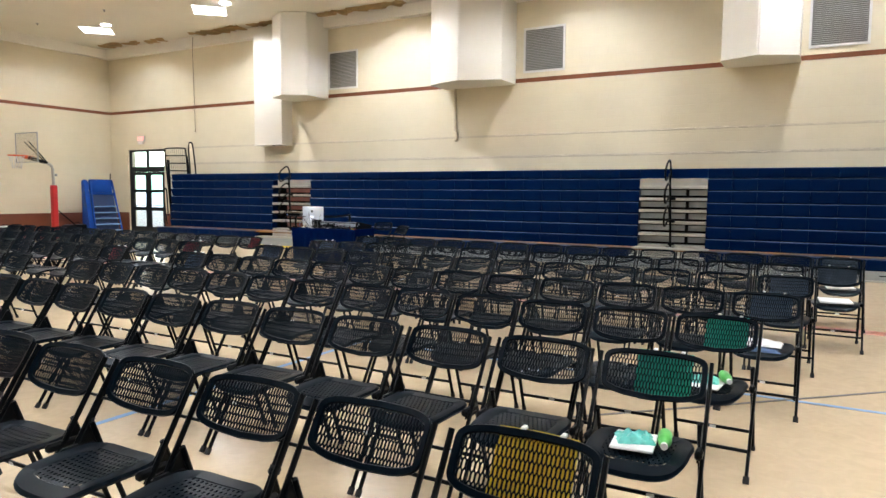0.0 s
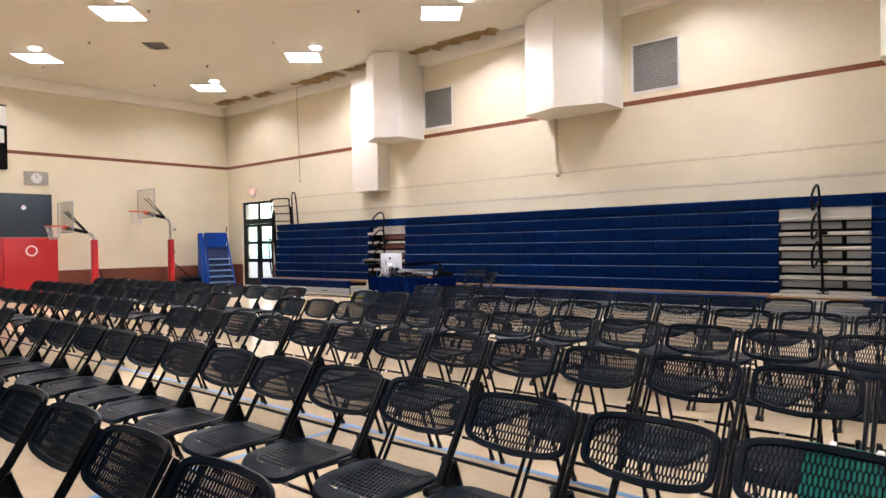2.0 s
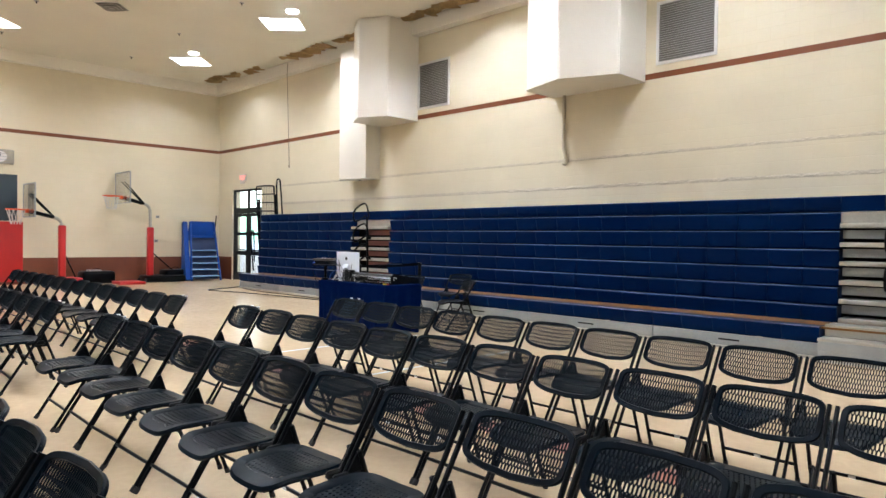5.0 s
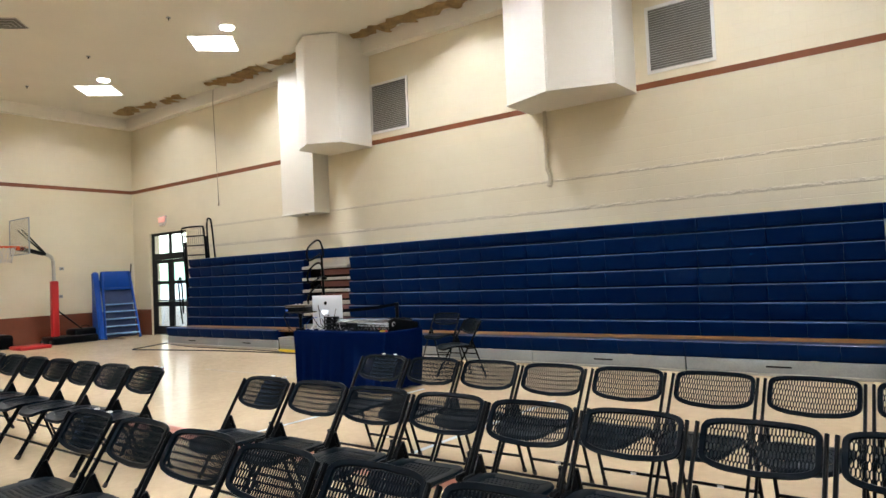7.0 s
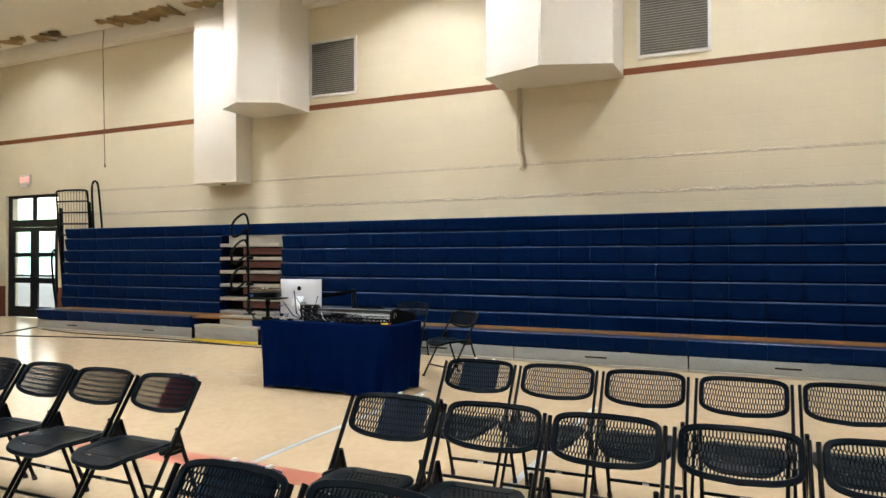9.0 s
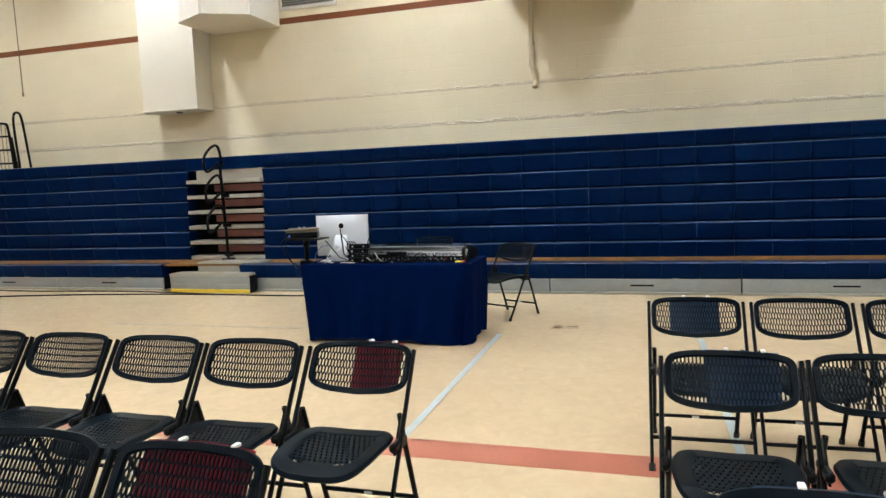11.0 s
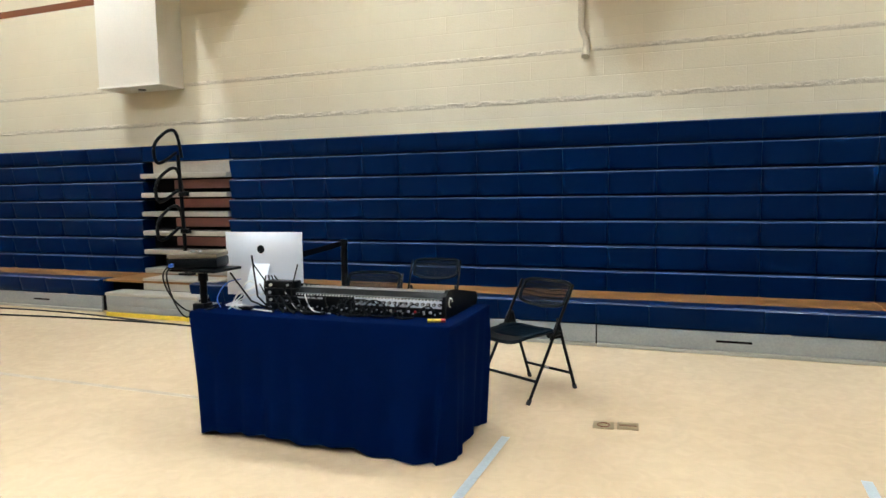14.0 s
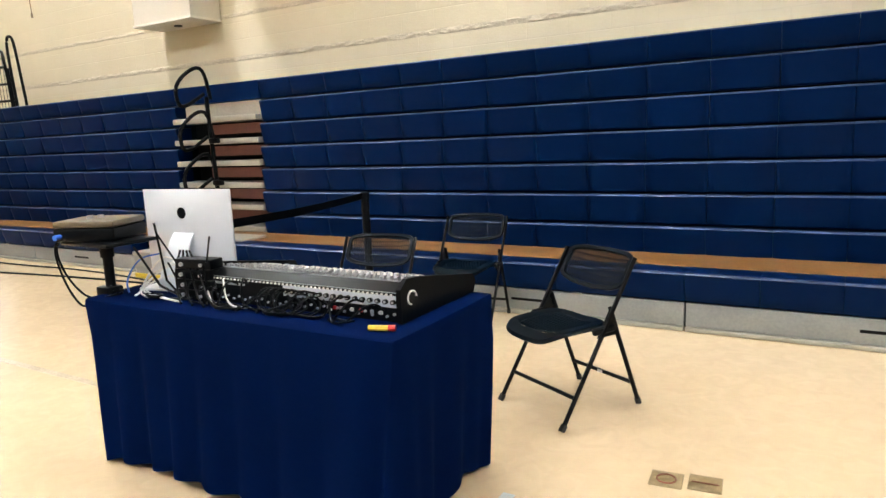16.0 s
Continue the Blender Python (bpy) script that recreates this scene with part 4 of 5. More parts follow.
def crumple(m, name, label, category, w, d, h, mat, seed):
    """A soft crumpled bundle."""
    o = thing(name, label, category, m=m)
    bm = bmesh.new()
    n = 14
    rows = []
    for j in range(n + 1):
        row = []
        for i in range(n + 1):
            a, b = i / n * 2 - 1, j / n * 2 - 1
            e = max(0, 1 - max(abs(a), abs(b)) ** 4)
            z = h * e * (0.55 + 0.6 * noise.noise((a * 2.2 + seed, b * 2.2, 3)) + 0.3 * noise.noise((a * 6, b * 6 + seed, 1)))
            row.append(bm.verts.new((w / 2 * a * (1 + 0.12 * noise.noise((a, b * 3, seed))), d / 2 * b * (1 + 0.12 * noise.noise((a * 3, b, seed))), max(0.001, z))))
        rows.append(row)
    for p, q in zip(rows, rows[1:]):
        for i in range(n):
            bm.faces.new((p[i], p[i + 1], q[i + 1], q[i]))
    part("fabric", bm, mat, o)


SZ = 0.4545
m5, m4, m3 = ends["R", 5, 11], ends["R", 4, 12], ends["R", 3, 12]
flat_pack(m5 @ pose(-0.02, -0.05, SZ, 0, 0, 4), "folder", "white paper folder on a chair seat", "folder", 0.17, 0.21, 0.012, M_paper)
crumple(m5 @ pose(-0.02, -0.04, SZ + 0.012, 0, 0, 20), "pouch", "teal printed plastic pouch on a chair seat", "pouch", 0.15, 0.13, 0.045, M_teal, 1)
bottle(m5 @ pose(0.10, -0.05, SZ + 0.031, 0, 0, -82))
crumple(m4 @ pose(-0.03, -0.04, SZ, 0, 0, 10), "pouch", "teal printed plastic pouch on a chair seat", "pouch", 0.19, 0.15, 0.045, M_teal, 4)
flat_pack(m4 @ pose(-0.02, -0.07, SZ - 0.003, 0, 0, -4), "folder", "white paper folder on a chair seat", "folder", 0.22, 0.24, 0.006, M_paper)
bottle(m4 @ pose(0.10, -0.04, SZ + 0.031, 0, 0, -70))
crumple(m3 @ pose(0.0, -0.05, SZ, 0, 0, 0), "shirt", "crumpled white shirt on a chair seat", "clothing", 0.26, 0.17, 0.05, M_paper, 7)
crumple(m3 @ pose(-0.02, -0.17, SZ - 0.02, 0, 0, 5), "shirt", "folded navy shirt on a chair seat", "clothing", 0.3, 0.12, 0.03, CLOTHS["navy"], 9)
for r, i in ((1, 13), (0, 13)):
    flat_pack(ends["R", r, i] @ pose(0.0, -0.05, SZ, 0, 0, 5), "folder", "white paper folder on a chair seat", "folder", 0.28, 0.30, 0.02, M_paper)


# ---- sound desk ----
TM = pose(-8.695, 11.075, 0, 0, 0, 0.6)
TW, TD, TZ = 0.835, 0.345, 0.735


def tablecloth():
    bm = bmesh.new()
    n = 360
    peri = 4 * (TW + TD)
    levels = [(0.0, TZ), (0.012, TZ - 0.006), (0.018, TZ - 0.025), (0.03, 0.55), (0.045, 0.35), (0.06, 0.15), (0.07, 0.018)]
    rings = []
    for li, (off, z) in enumerate(levels):
        ring = []
        for k in range(n):
            s = peri * k / n
            if s < 2 * TW:
                x, y, nx, ny = -TW + s, -TD, 0, -1
            elif s < 2 * TW + 2 * TD:
                x, y, nx, ny = TW, -TD + s - 2 * TW, 1, 0
            elif s < 4 * TW + 2 * TD:
                x, y, nx, ny = TW - (s - 2 * TW - 2 * TD), TD, 0, 1
            else:
                x, y, nx, ny = -TW, TD - (s - 4 * TW - 2 * TD), -1, 0
            drop = max(0.0, (TZ - 0.05 - z) / TZ)
            corner = math.exp(-(min(abs(abs(x) - TW) if ny else 9, abs(abs(y) - TD) if nx else 9) / 0.16) ** 2)
            wave = (0.016 * math.sin(s * 9.0 + 2 * math.sin(s * 2.3)) + 0.042 * abs(math.sin(s * 15 + 2.2 * math.sin(s * 1.7))) ** 1.5 - 0.015 + 0.020 * corner * math.sin(s * 38)) * drop ** 0.5
            flare = off * 0.75 if ny < 0 else off * 0.28
            zz = z + (0.014 * math.sin(s * 3.1) + 0.008 * math.sin(s * 13) + 0.012 - 0.024 * corner if li == len(levels) - 1 else 0)
            tuck = drop * (0.035 * (1 - x / TW) / 2 - 0.05 * (1 + x / TW) / 2)
            pull = 0.03 * math.exp(-(((TW - abs(x)) ** 2 + (TD - abs(y)) ** 2) ** 0.5 / 0.11) ** 2) * (0.15 + drop)
            x, y = x - math.copysign(pull, x), y - math.copysign(pull, y)
            ring.append(bm.verts.new((x + nx * (flare + wave) + tuck, y + ny * (flare + wave), max(0.004, zz))))
        rings.append(ring)
    for a, b in zip(rings, rings[1:]):
        for k in range(n):
            bm.faces.new((a[k], a[(k + 1) % n], b[(k + 1) % n], b[k]))
    bm.faces.new(rings[0])
    return bm


tb = thing("folding_table", "folding table under a navy cloth", "table", m=TM)
part("tabletop", bevelled(-TW + 0.01, TW - 0.01, -TD + 0.01, TD - 0.01, TZ - 0.045, TZ - 0.006, 0.006), M_white, tb)
for sx in (-1, 1):
    for sy in (-1, 1):
        part("leg", pipe(((sx * 0.62, sy * 0.22, 0), (sx * 0.62, sy * 0.22, TZ - 0.046)), 0.016), M_black, tb)
tc = thing("tablecloth", "navy blue tablecloth hanging in folds to the floor", "tablecloth", m=TM)
part("cloth", tablecloth(), M_cloth, tc)

# all-in-one computer, seen from its back
im = thing("desktop_computer", "silver all-in-one desktop computer with its back to the hall", "computer", m=pose(-9.235, 11.08, TZ + 0.001, 0, 0, 4.5))
bm = bmesh.new()
nx_, nz_ = 14, 10
front, rear = [], []
for j in range(nz_ + 1):
    fr, re_ = [], []
    for i in range(nx_ + 1):
        a, b = i / nx_ * 2 - 1, j / nz_ * 2 - 1
        x, z = 0.27 * a, 0.25 + 0.2 * b
        e = (1 - abs(a) ** 3) * (1 - abs(b) ** 3)
        fr.append(bm.verts.new((x, 0.0, z)))
        re_.append(bm.verts.new((x, -0.008 - 0.030 * e, z)))
    front.append(fr)
    rear.append(re_)
for j in range(nz_):
    for i in range(nx_):
        bm.faces.new((front[j][i], front[j][i + 1], front[j + 1][i + 1], front[j + 1][i]))
        bm.faces.new((rear[j][i + 1], rear[j][i], rear[j + 1][i], rear[j + 1][i + 1]))
loop = lambda g_: g_[0] + [r[-1] for r in g_[1:]] + g_[-1][-2::-1] + [r[0] for r in g_[-2:0:-1]]
lf, lr = loop(front), loop(rear)
for k in range(len(lf)):
    q = (k + 1) % len(lf)
    bm.faces.new((lf[k], lf[q], lr[q], lr[k]))
shell = part("shell", bm, M_silver, im)
part("screen", plain(-0.265, 0.265, 0.001, 0.004, 0.13, 0.445), M_screen, im, smooth=False)
part("emblem", disc(0, 0, 0, 0.026, 0.002, 16, pose(0, -0.0375, 0.345, 90)), M_black, im, "plain dark round emblem")
part("lower_vent", plain(-0.20, 0.20, -0.012, -0.0085, 0.052, 0.056), M_black, im, smooth=False)
stand = bmesh.new()
sec = [(-0.018, 0.275, 0.060), (-0.06, 0.22, 0.064), (-0.115, 0.10, 0.070), (-0.135, 0.030, 0.082), (-0.128, 0.008, 0.09), (-0.09, 0.006, 0.095), (0.06, 0.006, 0.095)]
rings = [[stand.verts.new((sx * w, y + dy, z + dz)) for sx, dy, dz in ((-1, -0.004, 0), (1, -0.004, 0), (1, 0.004, 0.005), (-1, 0.004, 0.005))] for y, z, w in sec]
for a, b in zip(rings, rings[1:]):
    for k in range(4):
        stand.faces.new((a[k], a[(k + 1) % 4], b[(k + 1) % 4], b[k]))
stand.faces.new(rings[0])
stand.faces.new(rings[-1][::-1])
part("stand", stand, M_silver, im, "bent aluminium stand")

# mixing console
mx = thing("mixing_console", "black audio mixing console with rows of knobs and rear jacks", "mixing console", m=pose(-8.45, 11.14, TZ + 0.001, 0, 0, 0.5) @ Matrix.Diagonal((1.0, 1.0, 0.88, 1.0)))
L, R_, F, B_ = -0.495, 0.50, -0.225, 0.27
bm = bmesh.new()
prof = [(F, 0.0), (F, 0.118), (F + 0.05, 0.152), (F + 0.16, 0.130), (B_, 0.062), (B_ + 0.02, 0.03), (B_ + 0.01, 0.0)]
a = [bm.verts.new((L + 0.02, y, z)) for y, z in prof]
b = [bm.verts.new((R_ - 0.02, y, z)) for y, z in prof]
for k in range(len(prof)):
    q = (k + 1) % len(prof)
    bm.faces.new((a[k], a[q], b[q], b[k]))
bm.faces.new(a)
bm.faces.new(b[::-1])
part("body", bm, M_black, mx, smooth=False)
for x in (L, R_ - 0.0195):
    bm = bmesh.new()
    pr = [(F - 0.012, 0.0), (F - 0.014, 0.138), (F + 0.03, 0.174), (F + 0.10, 0.168), (B_ + 0.02, 0.085), (B_ + 0.04, 0.045), (B_ + 0.02, 0.0)]
    p0 = [bm.verts.new((x, y, z)) for y, z in pr]
    p1 = [bm.verts.new((x + 0.0195, y, z)) for y, z in pr]
    for k in range(len(pr)):
        q = (k + 1) % len(pr)
        bm.faces.new((p0[k], p0[q], p1[q], p1[k]))
    bm.faces.new(p0)
    bm.faces.new(p1[::-1])
    part("end_cheek", bm, M_black, mx, "black moulded end cheek", False)
part("emblem", tube(bmesh.new(), [(R_ + 0.001, F + 0.055 + 0.027 * math.cos(k * 0.3), 0.092 + 0.027 * math.sin(k * 0.3)) for k in range(16)], 0.004, 6), M_paper, mx, "plain pale curved emblem")
part("jack_panel", plain(-0.06, R_ - 0.03, F - 0.003, F - 0.0005, 0.060, 0.108), M_silver, mx, smooth=False)
jm = mesh_of("jack", pipe(((0, 0, 0), (0, -0.010, 0)), 0.0100, 12), M_black, True)
jh = mesh_of("jack", pipe(((0, 0, 0), (0, -0.006, 0)), 0.0055, 8), M_jack, True)
for k in range(16):
    j = share("jack", jm, mx, pose(-0.04 + 0.0335 * k, F - 0.003, 0.084))
    share("socket", jh, j, pose(0, -0.006, 0))
for k in range(30):
    share("socket", jh, mx, pose(-0.465 + 0.032 * k, F - 0.001, 0.022 + 0.012 * (k % 2)))
km = mesh_of("knob", disc(0, 0, 0, 0.0065, 0.016, 8), M_knob, True)
fm = mesh_of("fader", plain(-0.005, 0.005, -0.010, 0.010, 0, 0.013), M_knob)
for r in range(5):
    for k in range(30):
        y = F + 0.065 + 0.045 * r
        z = 0.152 - (y - F - 0.05) * 0.2 if y < F + 0.16 else 0.130 - (y - F - 0.16) * 0.2030
        share("knob", km, mx, pose(-0.463 + 0.0318 * k, y, z))
for k in range(30):
    y = 0.11 + 0.05 * rnd.random()
    share("fader", fm, mx, pose(-0.463 + 0.0318 * k, y, 0.131 - (y - F - 0.16) * 0.203, -11.5))
studs = mesh_of("stud", pipe(((0, 0, 0), (0, -0.007, 0)), 0.0042, 6), M_paper, True)
for k in range(46):
    share("stud", studs, mx, pose(-0.465 + 0.0204 * k, F - 0.001, 0.1125))
part("edge_strip", plain(L + 0.021, R_ - 0.021, F - 0.0045, F - 0.0005, 0.1195, 0.1225), M_steel_grey, mx, "thin pale metal edge", False)
part("edge_strip", plain(L + 0.021, R_ - 0.021, F + 0.052, F + 0.058, 0.1525, 0.156), M_steel_grey, mx, "thin pale metal edge", False)
cap = mesh_of("key_cap", plain(-0.008, 0.008, -0.006, 0.006, 0, 0.014), M_paper)
for k in range(30):
    share("key_cap", cap, mx, pose(-0.463 + 0.0318 * k, 0.075, 0.1315 - (0.075 - F - 0.16) * 0.203 , -11.5))
for k, x in enumerate((0.16, 0.19, 0.22, 0.27, 0.31, 0.36, 0.40)):
    part("connector", plain(x, x + 0.012, F - 0.008, F - 0.0005, 0.028, 0.042), (M_paper, M_red, M_jack)[k % 3], mx, "small coloured connector", False)
part("label_bar", plain(-0.45, -0.27, F - 0.0025, F - 0.0005, 0.085, 0.096), M_knob, mx, "row of small pale lettering", False)

# stacked receivers with aerials
for k in range(4):
    rc = thing("radio_receiver", "small black wireless receiver stacked on the desk", "receiver", "stacked receivers", pose(-8.995 + 0.006 * (k % 2), 10.95, TZ + 0.001 + 0.0445 * k, 0, 0, 2 * k))
    part("case", bevelled(-0.10, 0.10, -0.075, 0.0, 0, 0.043, 0.006), M_black, rc)
    part("socket", pipe(((-0.06, -0.075, 0.02), (-0.06, -0.085, 0.02)), 0.009, 8), M_jack, rc)
    part("socket", pipe(((0.05, -0.075, 0.02), (0.05, -0.085, 0.02)), 0.007, 8), M_jack, rc)
    if k in (1, 3):
        for s in (-1, 1):
            part("aerial", pipe(((s * 0.085, -0.08, 0.03), (s * (0.085 + 0.02 * k) - 0.02, -0.09, 0.10 + 0.015 * k)), 0.004, 6), M_black, rc)
    if k == 0:
        for x, z in ((-0.36, 0.22), (-0.20, 0.33)):
            part("aerial", pipe(((-0.06, -0.085, 0.012), (-0.10 + 0.3 * (x + 0.1), -0.10, 0.25 * z), (x + 0.05, -0.115, z)), 0.0055, 6), M_black, rc, "long black whip aerial")


def cable(pts, r, mat, label, n=6, group="desk cables"):
    c = thing("cable", label, "cable", group)
    part("lead", pipe(arc(pts, 3), r, n), mat, c)


rc = random.Random(11)
for k in range(16):
    x = -9.01 + 0.065 * k + rc.uniform(-0.03, 0.03)
    z0 = TZ + 0.03 + rc.uniform(0, 0.06)
    y0 = 10.91
    dx = rc.uniform(-0.18, 0.12)
    cable([(x, y0, z0), (x + dx * 0.2, y0 - 0.05, z0 + rc.uniform(0, 0.05)), (x + dx * 0.6, y0 - rc.uniform(0.08, 0.12), TZ + 0.03), (x + dx, y0 - rc.uniform(0.05, 0.12), TZ + 0.008), (x + dx * 1.6, y0 - rc.uniform(0.03, 0.10), TZ + 0.007)],
          0.0042, M_black, "thin black audio cable looping on the desk")
for k in range(4):
    x = -9.27 + 0.03 * k
    q = rc.uniform(-0.05, 0.05)
    cable([(x + 0.02, 10.99, TZ + 0.14), (x + q, 10.93, TZ + 0.17 - 0.03 * k), (x - 0.06 + q, 10.89, TZ + 0.09), (x - 0.05 - 0.04 * k, 10.86 - q * 0.3, TZ + 0.012), (x - 0.02 + 0.08 * k - q, 10.82, TZ + 0.006)], 0.0042, M_whitecable, "white cable looping behind the computer")
cable([(-9.36, 11.0, TZ + 0.16), (-9.42, 10.93, TZ + 0.15), (-9.46, 10.88, TZ + 0.05), (-9.40, 10.85, TZ + 0.006)], 0.004, M_bluecable, "blue network cable behind the computer")
for k in range(4):
    cable([(-9.12 + 0.02 * k, 10.93, TZ + 0.20), (-9.10 + 0.05 * k, 10.88, TZ + 0.13), (-9.02 + 0.06 * k, 10.82, TZ + 0.03), (-8.98 + 0.07 * k, 10.80, TZ + 0.006)], 0.005, M_black, "thin black power lead on the desk")
for k in range(7):
    x = -8.52 + 0.035 * k + rc.uniform(-0.02, 0.02)
    r = rc.uniform(0.03, 0.07)
    cable([(x, 10.91, TZ + 0.075), (x - r, 10.87, TZ + 0.10), (x - 1.6 * r, 10.84, TZ + 0.05), (x - r, 10.83, TZ + 0.010), (x + r, 10.84, TZ + 0.008), (x + 1.5 * r, 10.87, TZ + 0.04), (x + 0.5 * r, 10.90, TZ + 0.06)], 0.0032, M_black, "coiled audio cable behind the console")
for cx, cy, r0 in ((-8.72, 10.815, 0.075), (-8.47, 10.82, 0.06), (-9.20, 10.835, 0.055)):
    loops = []
    for k in range(37):
        a = k * math.tau / 12
        r = r0 * (0.75 + 0.1 * (k // 12) + 0.06 * math.sin(k * 1.7))
        loops.append((cx + r * math.cos(a), cy + 0.45 * r * math.sin(a), TZ + 0.007 + 0.0022 * (k // 6) + 0.002 * math.sin(k * 2.1)))
    cable(loops, 0.0034, M_black, "thin black cable coiled flat on the desk")
for k in range(3):
    x = -8.93 + 0.05 * k
    cable([(x, 10.90, TZ + 0.06 + 0.02 * k), (x + 0.05, 10.86, TZ + 0.035), (x + 0.12, 10.83, TZ + 0.009), (x + 0.2, 10.85, TZ + 0.009)], 0.004, (M_whitecable, M_black, M_whitecable)[k], ("white", "black", "white")[k] + " cable end lying on the desk")
s = thing("screwdriver", "small screwdriver with a yellow and red handle on the desk", "screwdriver", m=pose(-7.965, 10.815, TZ + 0.012, 0, 0, 20))
part("handle", pipe(((-0.05, 0, 0), (0.02, 0, 0)), 0.010, 8), M_yellow, s)
part("grip_end", pipe(((0.0205, 0, 0), (0.045, 0, 0)), 0.011, 8), M_red, s, "red handle end")
p = thing("paper_sheet", "small stack of white paper at the desk's edge", "paper", m=pose(-9.34, 10.99, TZ + 0.001, 0, 0, 12))
part("sheet", bevelled(-0.09, 0.09, -0.06, 0.06, 0, 0.012, 0.003, 1), M_paper, p)

# projector on an arm clamped to the desk
ps = thing("clamp_arm", "black steel arm with a tray clamped to the desk's edge", "stand", m=pose(-9.515, 10.84, 0))
part("pole", pipe(((0, 0, 0.70), (0, 0, 0.965)), 0.022, 12), M_black, ps)
part("tray", bevelled(-0.15, 0.19, -0.12, 0.13, 0.965, 0.982, 0.005), M_black, ps)
part("clamp", bevelled(-0.06, 0.035, -0.04, 0.04, 0.66, 0.765, 0.01), M_black, ps)
part("collar", disc(0, 0, 0.90, 0.03, 0.05, 14), M_black, ps)
pj = thing("projector", "brown topped black projector on the clamped tray", "projector", m=pose(-9.545, 10.85, 0.984, 0, 0, 22))
part("body", bevelled(-0.155, 0.145, -0.12, 0.12, 0.0, 0.06, 0.01), M_black, pj)
part("lid", bevelled(-0.155, 0.145, -0.12, 0.12, 0.061, 0.092, 0.012), M_wood, pj, "brown lid")
part("knob", disc(-0.03, -0.03, 0.093, 0.014, 0.014, 12), M_jack, pj)
part("knob", disc(0.01, -0.01, 0.093, 0.013, 0.014, 12), M_jack, pj)
part("plug", pipe(((-0.12, -0.12, 0.025), (-0.12, -0.155, 0.025)), 0.012, 8), M_bluecable, pj, "blue plug")
cable([(-9.63, 10.71, 1.00), (-9.66, 10.68, 0.96), (-9.62, 10.69, 0.80), (-9.56, 10.72, 0.68), (-9.50, 10.74, 0.72), (-9.40, 10.82, TZ + 0.012)], 0.005, M_black, "black cable from the projector")
cable([(-9.69, 10.75, 1.00), (-9.74, 10.73, 0.94), (-9.68, 10.74, 0.80), (-9.56, 10.77, 0.70), (-9.45, 10.84, TZ + 0.02)], 0.005, M_black, "black cable from the projector")

# belt barrier behind the desk
for x, y in ((-9.917, 13.274), (-9.66, 11.64)):
    st = thing("stanchion", "black belt barrier post", "stanchion", "belt barrier posts", pose(x, y, 0))
    part("base", disc(0, 0, 0, 0.16, 0.025, 28), M_black, st)
    part("post", pipe(((0, 0, 0.025), (0, 0, 0.95)), 0.032, 12), M_black, st)
    part("head", disc(0, 0, 0.90, 0.037, 0.06, 14), M_black, st)
bt = thing("barrier_belt", "black fabric belt stretched between two barrier posts", "belt")
bm = bmesh.new()
rows = [[bm.verts.new((-9.917 + (-9.66 + 9.917) * t, 13.236 + (11.68 - 13.236) * t, zz - 0.015 * math.sin(math.pi * t))) for zz in (0.905, 0.955)] for t in [k / 10 for k in range(11)]]
for a, b in zip(rows, rows[1:]):
    bm.faces.new((a[0], b[0], b[1], a[1]))
bmesh.ops.solidify(bm, geom=bm.faces[:], thickness=0.003)
part("belt", bm, M_black, bt)

# floor outlet plates
for k, (x, y) in enumerate(((-7.205, 11.59), (-7.065, 11.62))):
    fp = thing("floor_outlet", "square brass floor outlet plate", "floor outlet", "floor outlets", pose(x, y, 0, 0, 0, 6))
    part("plate", bevelled(-0.062, 0.062, -0.062, 0.062, 0.0005, 0.004, 0.0015, 1), M_brass, fp)
    if k == 0:
        part("ring", pipe([(0.036 * math.cos(q * math.tau / 20), 0.036 * math.sin(q * math.tau / 20), 0.005) for q in range(20)], 0.004, 6, True), M_wains, fp)
    else:
        part("hinge_line", plain(-0.05, 0.05, -0.004, 0.004, 0.0041, 0.0055), M_wains, fp, smooth=False)

cable([(-12.0, 13.25, 0.008), (-13.2, 13.24, 0.008), (-15.0, 13.05, 0.008), (-16.6, 12.7, 0.008), (-17.25, 12.46, 0.008), (-17.4, 12.8, 0.008), (-17.8, 13.6, 0.008), (-18.3, 14.6, 0.008)], 0.012, M_black, "long black cable lying on the floor", group="floor cables")
cable([(-9.9, 13.3, 0.008), (-11.0, 13.22, 0.008), (-12.0, 13.22, 0.008), (-14.0, 13.5, 0.008), (-16.0, 13.35, 0.008), (-17.0, 13.5, 0.008), (-17.6, 13.65, 0.008)], 0.010, M_black, "long black cable lying on the floor", group="floor cables")


